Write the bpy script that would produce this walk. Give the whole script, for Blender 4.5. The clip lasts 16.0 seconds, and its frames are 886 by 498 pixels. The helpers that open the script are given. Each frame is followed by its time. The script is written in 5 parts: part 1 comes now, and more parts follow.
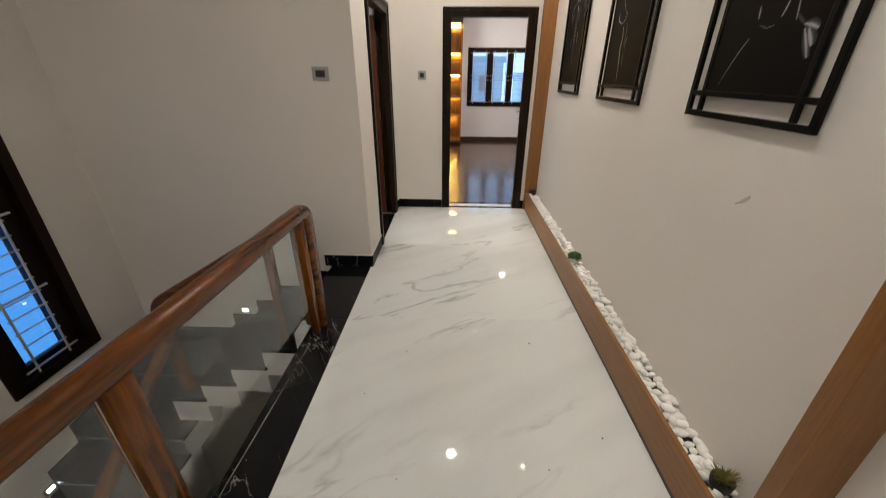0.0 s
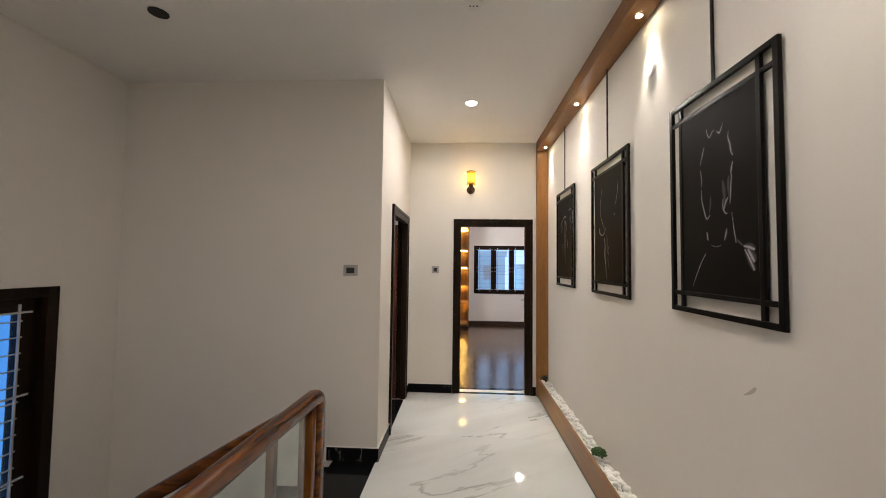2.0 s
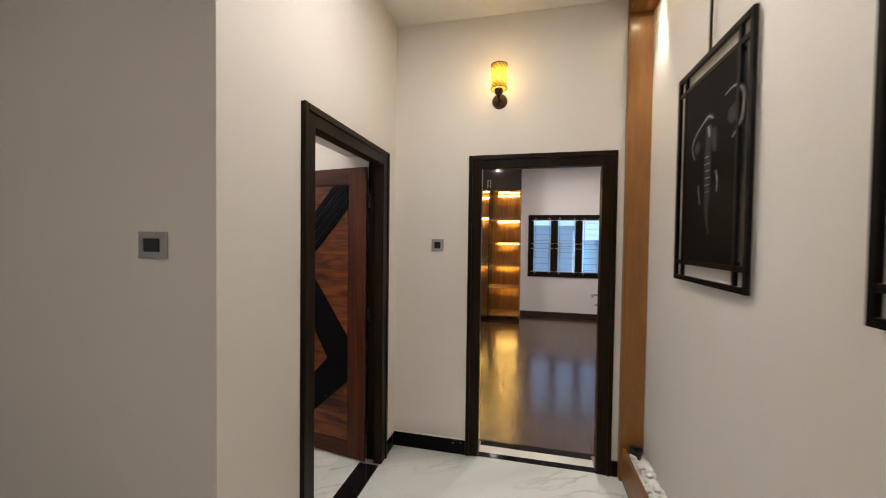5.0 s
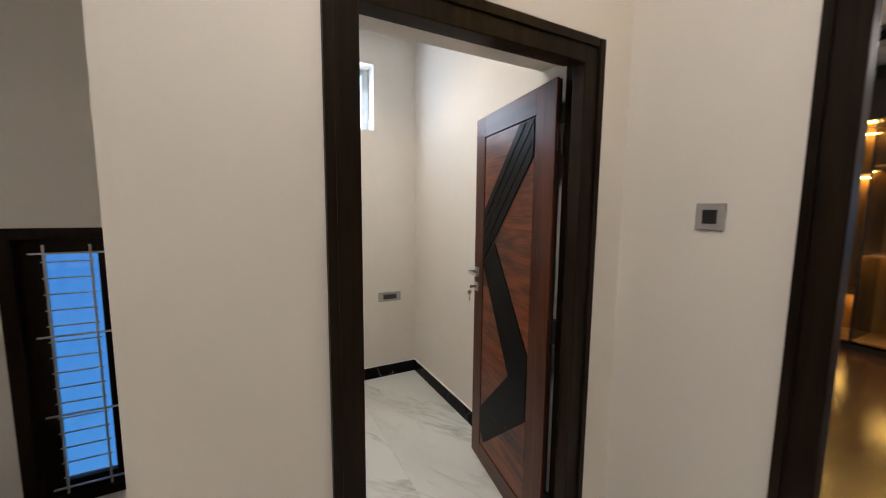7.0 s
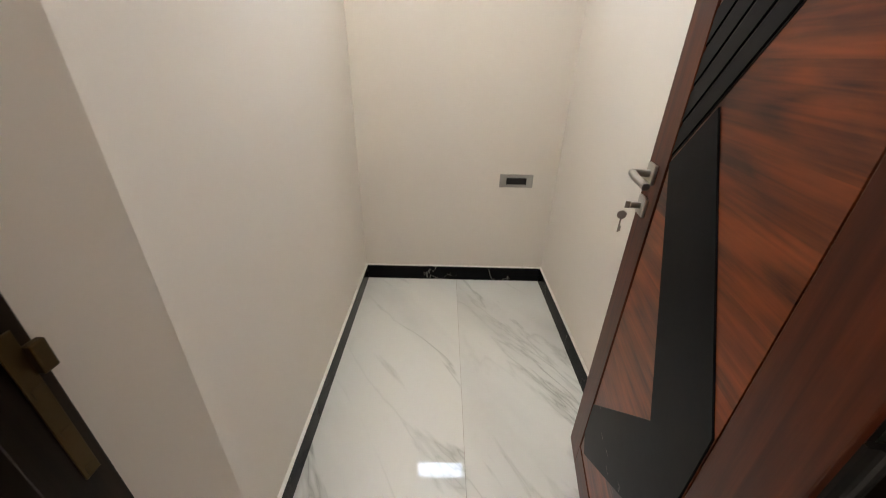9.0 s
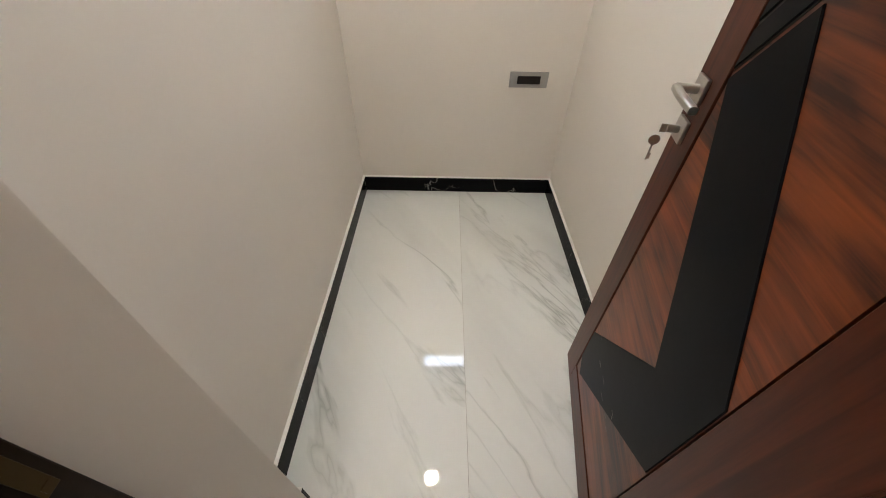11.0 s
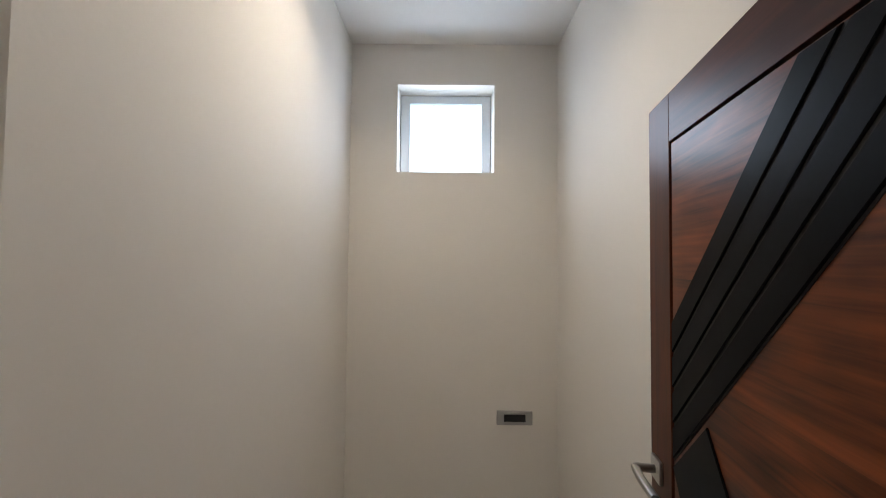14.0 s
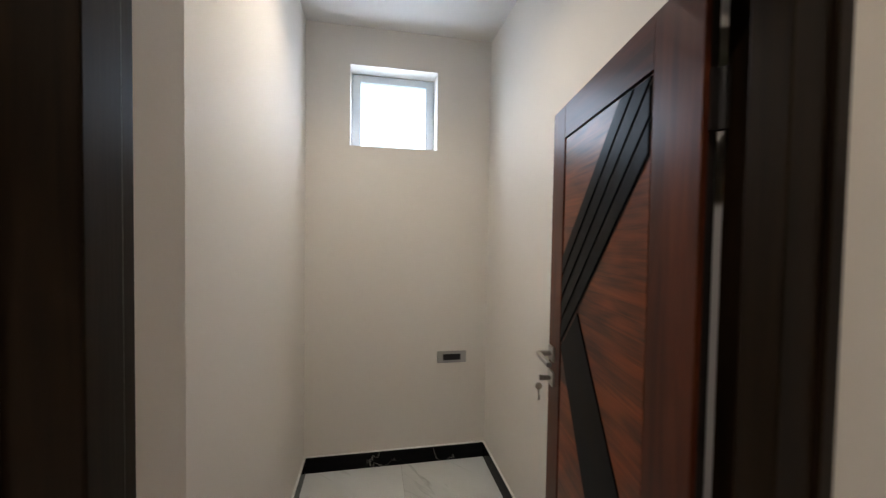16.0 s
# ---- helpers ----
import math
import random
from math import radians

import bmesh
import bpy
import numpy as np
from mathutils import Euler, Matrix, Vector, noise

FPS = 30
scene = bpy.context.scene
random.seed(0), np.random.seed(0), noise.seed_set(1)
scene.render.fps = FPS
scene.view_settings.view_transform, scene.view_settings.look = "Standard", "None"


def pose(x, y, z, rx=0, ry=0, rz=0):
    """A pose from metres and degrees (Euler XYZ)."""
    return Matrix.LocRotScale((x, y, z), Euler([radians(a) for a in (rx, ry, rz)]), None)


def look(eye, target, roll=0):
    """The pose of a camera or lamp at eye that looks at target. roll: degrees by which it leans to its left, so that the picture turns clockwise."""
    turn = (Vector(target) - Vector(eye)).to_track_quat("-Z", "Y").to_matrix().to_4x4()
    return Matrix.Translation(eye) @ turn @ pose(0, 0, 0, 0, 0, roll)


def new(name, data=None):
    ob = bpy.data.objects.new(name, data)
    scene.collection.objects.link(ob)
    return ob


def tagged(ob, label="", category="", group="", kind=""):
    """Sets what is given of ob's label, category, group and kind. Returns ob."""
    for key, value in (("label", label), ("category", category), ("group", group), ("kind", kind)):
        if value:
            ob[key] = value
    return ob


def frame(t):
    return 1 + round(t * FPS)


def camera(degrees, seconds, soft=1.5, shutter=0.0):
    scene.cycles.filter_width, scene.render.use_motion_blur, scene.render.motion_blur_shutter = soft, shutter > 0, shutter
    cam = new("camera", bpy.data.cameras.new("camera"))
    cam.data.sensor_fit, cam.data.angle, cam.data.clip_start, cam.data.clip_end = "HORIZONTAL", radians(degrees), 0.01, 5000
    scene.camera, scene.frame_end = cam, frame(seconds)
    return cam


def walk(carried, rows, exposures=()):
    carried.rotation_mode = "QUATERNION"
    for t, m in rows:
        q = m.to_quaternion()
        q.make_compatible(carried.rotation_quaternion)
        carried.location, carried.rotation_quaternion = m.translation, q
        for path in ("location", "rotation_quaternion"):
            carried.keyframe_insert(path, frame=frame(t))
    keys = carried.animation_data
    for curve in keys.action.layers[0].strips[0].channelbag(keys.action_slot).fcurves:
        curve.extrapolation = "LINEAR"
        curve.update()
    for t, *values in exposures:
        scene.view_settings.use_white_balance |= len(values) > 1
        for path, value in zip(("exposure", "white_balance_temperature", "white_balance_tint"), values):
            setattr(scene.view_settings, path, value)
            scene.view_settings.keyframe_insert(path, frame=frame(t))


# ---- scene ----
cam = camera(100.8, 16.0, soft=1.0, shutter=0.3)
PATH = [
    (0, (0.033, -0.201, 1.508), (-0.018, 1.604, 0.649), 0.4),
    (0.5, (0.028, -0.356, 1.546), (-0.071, 1.58, 1.056), 0.6),
    (1, (-0.004, -0.409, 1.583), (-0.102, 1.585, 1.45), 0.7),
    (1.5, (0.004, -0.43, 1.586), (-0.098, 1.567, 1.637), 0.7),
    (2, (-0.002, -0.343, 1.564), (-0.107, 1.652, 1.649), 0.7),
    (2.5, (0.026, -0.130, 1.561), (-0.073, 1.865, 1.646), 0.6),
    (3, (0.094, 0.15, 1.566), (0.011, 2.147, 1.636), 0.5),
    (5.3, (0.318, 1.842, 1.526), (-0.283, 3.748, 1.454), 0.6),
    (5.5, (0.333, 1.977, 1.519), (-0.391, 3.84, 1.433), 0.5),
    (6, (0.393, 2.274, 1.51), (-0.731, 3.925, 1.396), 0.7),
    (6.5, (0.376, 2.573, 1.502), (-1.132, 3.879, 1.357), 0.5),
    (7, (0.324, 2.861, 1.517), (-1.435, 3.789, 1.301), 0.5),
    (7.5, (0.216, 3.105, 1.495), (-1.696, 3.632, 1.241), 1.1),
    (8, (0.008, 3.293, 1.483), (-1.955, 3.466, 1.142), 1.1),
    (8.5, (-0.288, 3.412, 1.464), (-2.197, 3.480, 0.869), 1.0),
    (9, (-0.516, 3.484, 1.419), (-2.285, 3.495, 0.485), 1.5),
    (11.4, (-0.695, 3.501, 1.456), (-2.137, 3.504, 0.07), 1.1),
    (11.5, (-0.702, 3.519, 1.473), (-2.185, 3.509, 0.131), 0.5),
    (12, (-0.682, 3.519, 1.524), (-2.387, 3.514, 0.479), 0.4),
    (12.5, (-0.662, 3.532, 1.564), (-2.533, 3.526, 0.857), 0.6),
    (13, (-0.632, 3.539, 1.598), (-2.591, 3.525, 1.198), 0.9),
    (13.5, (-0.607, 3.536, 1.625), (-2.602, 3.52, 1.483), 0.8),
    (14, (-0.586, 3.529, 1.641), (-2.585, 3.52, 1.706), 0.6),
    (14.5, (-0.592, 3.529, 1.631), (-2.589, 3.517, 1.735), 0.6),
    (15, (-0.546, 3.503, 1.59), (-2.543, 3.489, 1.701), 0.7),
    (15.5, (-0.44, 3.47, 1.564), (-2.438, 3.527, 1.608), 0.8),
    (16, (-0.248, 3.394, 1.566), (-2.212, 3.769, 1.508), 0.9),
]
EXPOSURES = [(0.0, 0.05), (1.0, 0.12), (2.0, 0.02), (3.0, -0.06), (5.5, -0.25), (7.0, -0.3), (8.0, -0.45), (9.0, 0.08), (11.5, 0.05), (12.5, -0.1), (13.0, -0.58), (13.5, -0.82), (14.5, -0.85), (15.5, -0.85), (16.0, -0.75)]
walk(cam, [(t, look(eye, target, roll)) for t, eye, target, roll in PATH], EXPOSURES)

# ---- world and large lights ----
SPOT_W, ROOM_W, BED_W, SCONCE_W = 36.0, 12.0, 29.0, 1.3

world = bpy.data.worlds.new("world")
scene.world = world
world.use_nodes = True
sky = world.node_tree.nodes.new("ShaderNodeTexSky")
sky.sky_type, sky.sun_disc, sky.sun_elevation, sky.sun_rotation = "NISHITA", False, radians(4), radians(250)
world.node_tree.links.new(sky.outputs[0], world.node_tree.nodes["Background"].inputs[0])
world.node_tree.nodes["Background"].inputs[1].default_value = 0.08


def lamp(name, kind, m, watts, colour, size=0.1, size_y=None, angle=None, blend=0.4):
    data = bpy.data.lights.new(name, kind)
    data.energy, data.color = watts, colour
    if kind == "AREA":
        data.shape, data.size = ("RECTANGLE" if size_y else "DISK"), size
        if size_y:
            data.size_y = size_y
    else:
        data.shadow_soft_size = size
    if kind == "SPOT":
        data.spot_size, data.spot_blend = radians(angle), blend
    ob = new(name, data)
    ob.matrix_world = m
    return ob


NEUTRAL = (1.0, 0.917, 0.855)
CEIL, ROOM_CEIL, BED_CEIL = 3.09, 2.945, 3.15
# first is a visible lamp; two unseen ones follow its spacing, last brightens the stairwell
HALL_AND_FILL_LIGHTS = [(0.07, 3.055, 18.5), (0.07, 0.6, 11.0), (0.07, -1.7, 10.0), (-1.88, -0.9, 12.0)]
for hx, hy, watts in HALL_AND_FILL_LIGHTS:
    lamp("hall_or_fill_lamp", "AREA", look((hx, hy, CEIL - 0.02), (hx, hy, 0)), watts, NEUTRAL, 0.08)
BEAM_SPOTS = [(0.972, 4.00), (0.972, 2.83), (0.972, 1.70), (0.972, 0.58)]
for sx, sy in BEAM_SPOTS:
    lamp("beam_lamp", "SPOT", look((sx, sy, 2.955), (sx + 0.068, sy, 2.35)), SPOT_W, (1.0, 0.93, 0.82), 0.012, angle=56, blend=1.0)
room_lamp = lamp("room_lamp", "AREA", look((-1.78, 3.42, ROOM_CEIL - 0.02), (-1.78, 3.42, 0)), ROOM_W, (1.0, 0.885, 0.745), 0.13)
room_lamp.data.spread = radians(135)
lamp("vent_daylight", "AREA", look((-2.890, 3.53, 2.42), (-1.6, 3.53, 2.2)), 7.0, (0.67, 0.79, 1.0), 0.46, 0.36)
# the lamp at (0.5, 5.6) is an added fill with no fitting
for bx, by in [(-0.33, 7.97), (1.3, 7.97), (0.5, 5.6)]:
    lamp("bedroom_lamp", "AREA", look((bx, by, BED_CEIL - 0.10), (bx, by, 0)), BED_W, (1.0, 0.93, 0.86), 0.12)
lamp("sconce_lamp", "POINT", pose(0.096, 4.10, 2.625), SCONCE_W, (1.0, 0.66, 0.20), 0.03)


# ---- materials ----
def material(name):
    m = bpy.data.materials.new(name)
    m.use_nodes = True
    return m, m.node_tree.nodes, m.node_tree.links, m.node_tree.nodes["Principled BSDF"]


def plain(name, colour, rough=0.5, metal=0.0, coat=0.0, grain=0.0, scale=60.0, spec=0.5, vary=0.08):
    """A painted, moulded or metal surface with a slight mottling and relief."""
    m, n, l, b = material(name)
    b.inputs["Roughness"].default_value, b.inputs["Metallic"].default_value = rough, metal
    b.inputs["Coat Weight"].default_value, b.inputs["Specular IOR Level"].default_value = coat, spec
    tc = n.new("ShaderNodeTexCoord")
    t1 = n.new("ShaderNodeTexNoise")
    t1.inputs["Scale"].default_value, t1.inputs["Detail"].default_value = 2.3, 5
    l.new(tc.outputs["Object"], t1.inputs["Vector"])
    mix = n.new("ShaderNodeMix")
    mix.data_type = "RGBA"
    mix.inputs[6].default_value = (*[c * (1 - vary) for c in colour], 1)
    mix.inputs[7].default_value = (*[min(1, c * (1 + vary)) for c in colour], 1)
    l.new(t1.outputs[0], mix.inputs[0])
    l.new(mix.outputs[2], b.inputs["Base Color"])
    if grain:
        t2 = n.new("ShaderNodeTexNoise")
        t2.inputs["Scale"].default_value, t2.inputs["Detail"].default_value = scale, 4
        l.new(tc.outputs["Object"], t2.inputs["Vector"])
        bump = n.new("ShaderNodeBump")
        bump.inputs["Strength"].default_value, bump.inputs["Distance"].default_value = grain, 0.002
        l.new(t2.outputs[0], bump.inputs["Height"])
        l.new(bump.outputs[0], b.inputs["Normal"])
    return m


def wood(name, dark, light, stretch, rough=0.35, coat=0.0, scale=5.0, contrast=(0.3, 0.7), bump=0.1, swirl=1.2, per_piece=False, spec=0.5):
    """Grain drawn out along one axis (stretch: small along the grain)."""
    m, n, l, b = material(name)
    tc = n.new("ShaderNodeTexCoord")
    mp = n.new("ShaderNodeMapping")
    mp.inputs["Scale"].default_value = stretch
    l.new(tc.outputs["Object"], mp.inputs["Vector"])
    if per_piece:
        info = n.new("ShaderNodeObjectInfo")
        mul = n.new("ShaderNodeMath")
        mul.operation = "MULTIPLY"
        mul.inputs[1].default_value = 37.0
        l.new(info.outputs["Random"], mul.inputs[0])
        comb = n.new("ShaderNodeCombineXYZ")
        for k in range(3):
            l.new(mul.outputs[0], comb.inputs[k])
        l.new(comb.outputs[0], mp.inputs["Location"])
    t1 = n.new("ShaderNodeTexNoise")
    t1.inputs["Scale"].default_value, t1.inputs["Detail"].default_value, t1.inputs["Distortion"].default_value = scale, 8, swirl
    l.new(mp.outputs[0], t1.inputs["Vector"])
    ramp = n.new("ShaderNodeValToRGB")
    ramp.color_ramp.elements[0].position, ramp.color_ramp.elements[1].position = contrast
    ramp.color_ramp.elements[0].color, ramp.color_ramp.elements[1].color = (*dark, 1), (*light, 1)
    l.new(t1.outputs[0], ramp.inputs[0])
    t2 = n.new("ShaderNodeTexNoise")
    t2.inputs["Scale"].default_value, t2.inputs["Detail"].default_value = scale * 9, 6
    l.new(mp.outputs[0], t2.inputs["Vector"])
    mix = n.new("ShaderNodeMix")
    mix.data_type, mix.blend_type = "RGBA", "MULTIPLY"
    mix.inputs[0].default_value = 0.45
    l.new(ramp.outputs[0], mix.inputs[6])
    l.new(t2.outputs[0], mix.inputs[7])
    l.new(mix.outputs[2], b.inputs["Base Color"])
    b.inputs["Roughness"].default_value, b.inputs["Coat Weight"].default_value = rough, coat
    b.inputs["Coat Roughness"].default_value, b.inputs["Specular IOR Level"].default_value = 0.12, spec
    bp = n.new("ShaderNodeBump")
    bp.inputs["Strength"].default_value, bp.inputs["Distance"].default_value = bump, 0.001
    l.new(t2.outputs[0], bp.inputs["Height"])
    l.new(bp.outputs[0], b.inputs["Normal"])
    return m


def figured(name, dark, light):
    """Boards with the grain across the door: bowed rings, fine pores, each board of its own tone."""
    m, n, l, b = material(name)
    tc, info, mp, comb = n.new("ShaderNodeTexCoord"), n.new("ShaderNodeObjectInfo"), n.new("ShaderNodeMapping"), n.new("ShaderNodeCombineXYZ")
    mul = n.new("ShaderNodeMath")
    mul.operation = "MULTIPLY"
    mul.inputs[1].default_value = 11.0
    l.new(info.outputs["Random"], mul.inputs[0])
    l.new(mul.outputs[0], comb.inputs[0])
    l.new(mul.outputs[0], comb.inputs[2])
    l.new(tc.outputs["Object"], mp.inputs["Vector"])
    l.new(comb.outputs[0], mp.inputs["Location"])
    mp.inputs["Rotation"].default_value = (0, radians(-9), 0)
    mp.inputs["Scale"].default_value = (1.0, 3.0, 5.0)
    rings = n.new("ShaderNodeTexNoise")
    rings.inputs["Scale"].default_value, rings.inputs["Detail"].default_value, rings.inputs["Distortion"].default_value = 1.6, 2, 0.6
    l.new(mp.outputs[0], rings.inputs["Vector"])
    wave = n.new("ShaderNodeMath")
    wave.operation = "MULTIPLY"
    wave.inputs[1].default_value = 30.0
    l.new(rings.outputs[0], wave.inputs[0])
    sine = n.new("ShaderNodeMath")
    sine.operation = "SINE"
    l.new(wave.outputs[0], sine.inputs[0])
    lines = n.new("ShaderNodeMapRange")
    lines.inputs[1].default_value, lines.inputs[2].default_value = -1.0, 1.0
    lines.inputs[3].default_value, lines.inputs[4].default_value = -0.07, 0.07
    l.new(sine.outputs[0], lines.inputs[0])
    fine = n.new("ShaderNodeMapping")
    fine.inputs["Scale"].default_value = (2.5, 10.0, 70.0)
    fine.inputs["Rotation"].default_value = (0, radians(-9), 0)
    l.new(tc.outputs["Object"], fine.inputs["Vector"])
    pores = n.new("ShaderNodeTexNoise")
    pores.inputs["Scale"].default_value, pores.inputs["Detail"].default_value, pores.inputs["Distortion"].default_value = 1.6, 7, 0.5
    l.new(fine.outputs[0], pores.inputs["Vector"])
    broad = n.new("ShaderNodeTexNoise")
    broad.inputs["Scale"].default_value, broad.inputs["Detail"].default_value, broad.inputs["Distortion"].default_value = 2.6, 5, 1.0
    l.new(mp.outputs[0], broad.inputs["Vector"])
    total = broad.outputs[0]
    for out, weight in ((lines.outputs[0], 1.0), (pores.outputs[0], 0.6), (info.outputs["Random"], 0.16)):
        add = n.new("ShaderNodeMath")
        add.operation = "MULTIPLY_ADD"
        add.inputs[1].default_value = weight
        l.new(out, add.inputs[0])
        l.new(total, add.inputs[2])
        total = add.outputs[0]
    ramp = n.new("ShaderNodeValToRGB")
    ramp.color_ramp.elements[0].position, ramp.color_ramp.elements[1].position = 0.31, 0.60
    ramp.color_ramp.elements[0].color, ramp.color_ramp.elements[1].color = (*dark, 1), (*light, 1)
    half = n.new("ShaderNodeMath")
    half.operation = "MULTIPLY"
    half.inputs[1].default_value = 0.5
    l.new(total, half.inputs[0])
    l.new(half.outputs[0], ramp.inputs[0])
    l.new(ramp.outputs[0], b.inputs["Base Color"])
    b.inputs["Roughness"].default_value, b.inputs["Specular IOR Level"].default_value = 0.32, 0.3
    bump = n.new("ShaderNodeBump")
    bump.inputs["Strength"].default_value, bump.inputs["Distance"].default_value = 0.12, 0.001
    l.new(pores.outputs[0], bump.inputs["Height"])
    l.new(bump.outputs[0], b.inputs["Normal"])
    return m


def marble(name, base, vein, scale, width, rough, soft=0.0, turn=35, feather=False):
    """Polished stone with drawn-out veins; each slab takes its own cut of the stone."""
    m, n, l, b = material(name)
    tc, info, mp = n.new("ShaderNodeTexCoord"), n.new("ShaderNodeObjectInfo"), n.new("ShaderNodeMapping")
    mul = n.new("ShaderNodeMath")
    mul.operation = "MULTIPLY"
    mul.inputs[1].default_value = 23.0
    comb = n.new("ShaderNodeCombineXYZ")
    l.new(info.outputs["Random"], mul.inputs[0])
    for k in range(3):
        l.new(mul.outputs[0], comb.inputs[k])
    l.new(comb.outputs[0], mp.inputs["Location"])
    spin = n.new("ShaderNodeMapping")
    spin.inputs["Rotation"].default_value = (0, 0, radians(turn))
    l.new(tc.outputs["Object"], spin.inputs["Vector"])
    mp.inputs["Scale"].default_value = (0.55, 2.4, 1.0)
    l.new(spin.outputs[0], mp.inputs["Vector"])
    t1 = n.new("ShaderNodeTexNoise")
    t1.inputs["Scale"].default_value, t1.inputs["Detail"].default_value = scale, 5
    t1.inputs["Roughness"].default_value, t1.inputs["Distortion"].default_value = 0.55, 0.5
    l.new(mp.outputs[0], t1.inputs["Vector"])
    sub = n.new("ShaderNodeMath")
    sub.operation = "SUBTRACT"
    sub.inputs[1].default_value = 0.5
    l.new(t1.outputs[0], sub.inputs[0])
    ab = n.new("ShaderNodeMath")
    ab.operation = "ABSOLUTE"
    l.new(sub.outputs[0], ab.inputs[0])
    ramp = n.new("ShaderNodeValToRGB")
    ramp.color_ramp.elements[0].position, ramp.color_ramp.elements[1].position = 0.0, width
    ramp.color_ramp.elements[0].color, ramp.color_ramp.elements[1].color = (1, 1, 1, 1), (0, 0, 0, 1)
    if feather:
        ramp.color_ramp.interpolation = "EASE"
        ramp.color_ramp.elements.new(width * 0.22).color = (0.5, 0.5, 0.5, 1)
    l.new(ab.outputs[0], ramp.inputs[0])
    t2 = n.new("ShaderNodeTexNoise")
    t2.inputs["Scale"].default_value, t2.inputs["Detail"].default_value = scale * 0.8, 3
    l.new(mp.outputs[0], t2.inputs["Vector"])
    r2 = n.new("ShaderNodeValToRGB")
    r2.color_ramp.elements[0].position, r2.color_ramp.elements[1].position = 0.43, 0.62
    l.new(t2.outputs[0], r2.inputs[0])
    mm = n.new("ShaderNodeMath")
    mm.operation = "MULTIPLY"
    l.new(ramp.outputs[0], mm.inputs[0])
    l.new(r2.outputs[0], mm.inputs[1])
    mix = n.new("ShaderNodeMix")
    mix.data_type = "RGBA"
    mix.inputs[6].default_value, mix.inputs[7].default_value = (*base, 1), (*vein, 1)
    l.new(mm.outputs[0], mix.inputs[0])
    out = mix.outputs[2]
    if soft:
        cloud = n.new("ShaderNodeTexNoise")
        cloud.inputs["Scale"].default_value, cloud.inputs["Detail"].default_value = scale * 0.9, 4
        l.new(mp.outputs[0], cloud.inputs["Vector"])
        r3 = n.new("ShaderNodeValToRGB")
        r3.color_ramp.elements[0].position, r3.color_ramp.elements[1].position = 0.50, 0.78
        r3.color_ramp.elements[0].color = (1, 1, 1, 1)
        r3.color_ramp.elements[1].color = (1 - soft, 1 - soft, 1 - soft, 1)
        l.new(cloud.outputs[0], r3.inputs[0])
        m2 = n.new("ShaderNodeMix")
        m2.data_type, m2.blend_type = "RGBA", "MULTIPLY"
        m2.inputs[0].default_value = 1.0
        l.new(out, m2.inputs[6])
        l.new(r3.outputs[0], m2.inputs[7])
        out = m2.outputs[2]
    l.new(out, b.inputs["Base Color"])
    b.inputs["Roughness"].default_value = rough
    return m


def glow(name, colour, strength):
    m, n, l, b = material(name)
    b.inputs["Base Color"].default_value = (0.8, 0.8, 0.8, 1)
    b.inputs["Emission Color"].default_value, b.inputs["Emission Strength"].default_value = (*colour, 1), strength
    return m


def glass(name, colour=(1, 1, 1), rough=0.0, ior=1.45):
    m, n, l, b = material(name)
    b.inputs["Base Color"].default_value = (*colour, 1)
    b.inputs["Transmission Weight"].default_value, b.inputs["Roughness"].default_value, b.inputs["IOR"].default_value = 1.0, rough, ior
    return m


def sky_gradient(name, low, high, z0, z1, strength):
    m, n, l, b = material(name)
    tc, sep, mr, ramp = n.new("ShaderNodeTexCoord"), n.new("ShaderNodeSeparateXYZ"), n.new("ShaderNodeMapRange"), n.new("ShaderNodeValToRGB")
    l.new(tc.outputs["Object"], sep.inputs[0])
    l.new(sep.outputs[2], mr.inputs[0])
    mr.inputs[1].default_value, mr.inputs[2].default_value = z0, z1
    l.new(mr.outputs[0], ramp.inputs[0])
    ramp.color_ramp.elements[0].color, ramp.color_ramp.elements[1].color = (*low, 1), (*high, 1)
    em = n.new("ShaderNodeEmission")
    em.inputs[1].default_value = strength
    l.new(ramp.outputs[0], em.inputs[0])
    l.new(em.outputs[0], n["Material Output"].inputs[0])
    return m


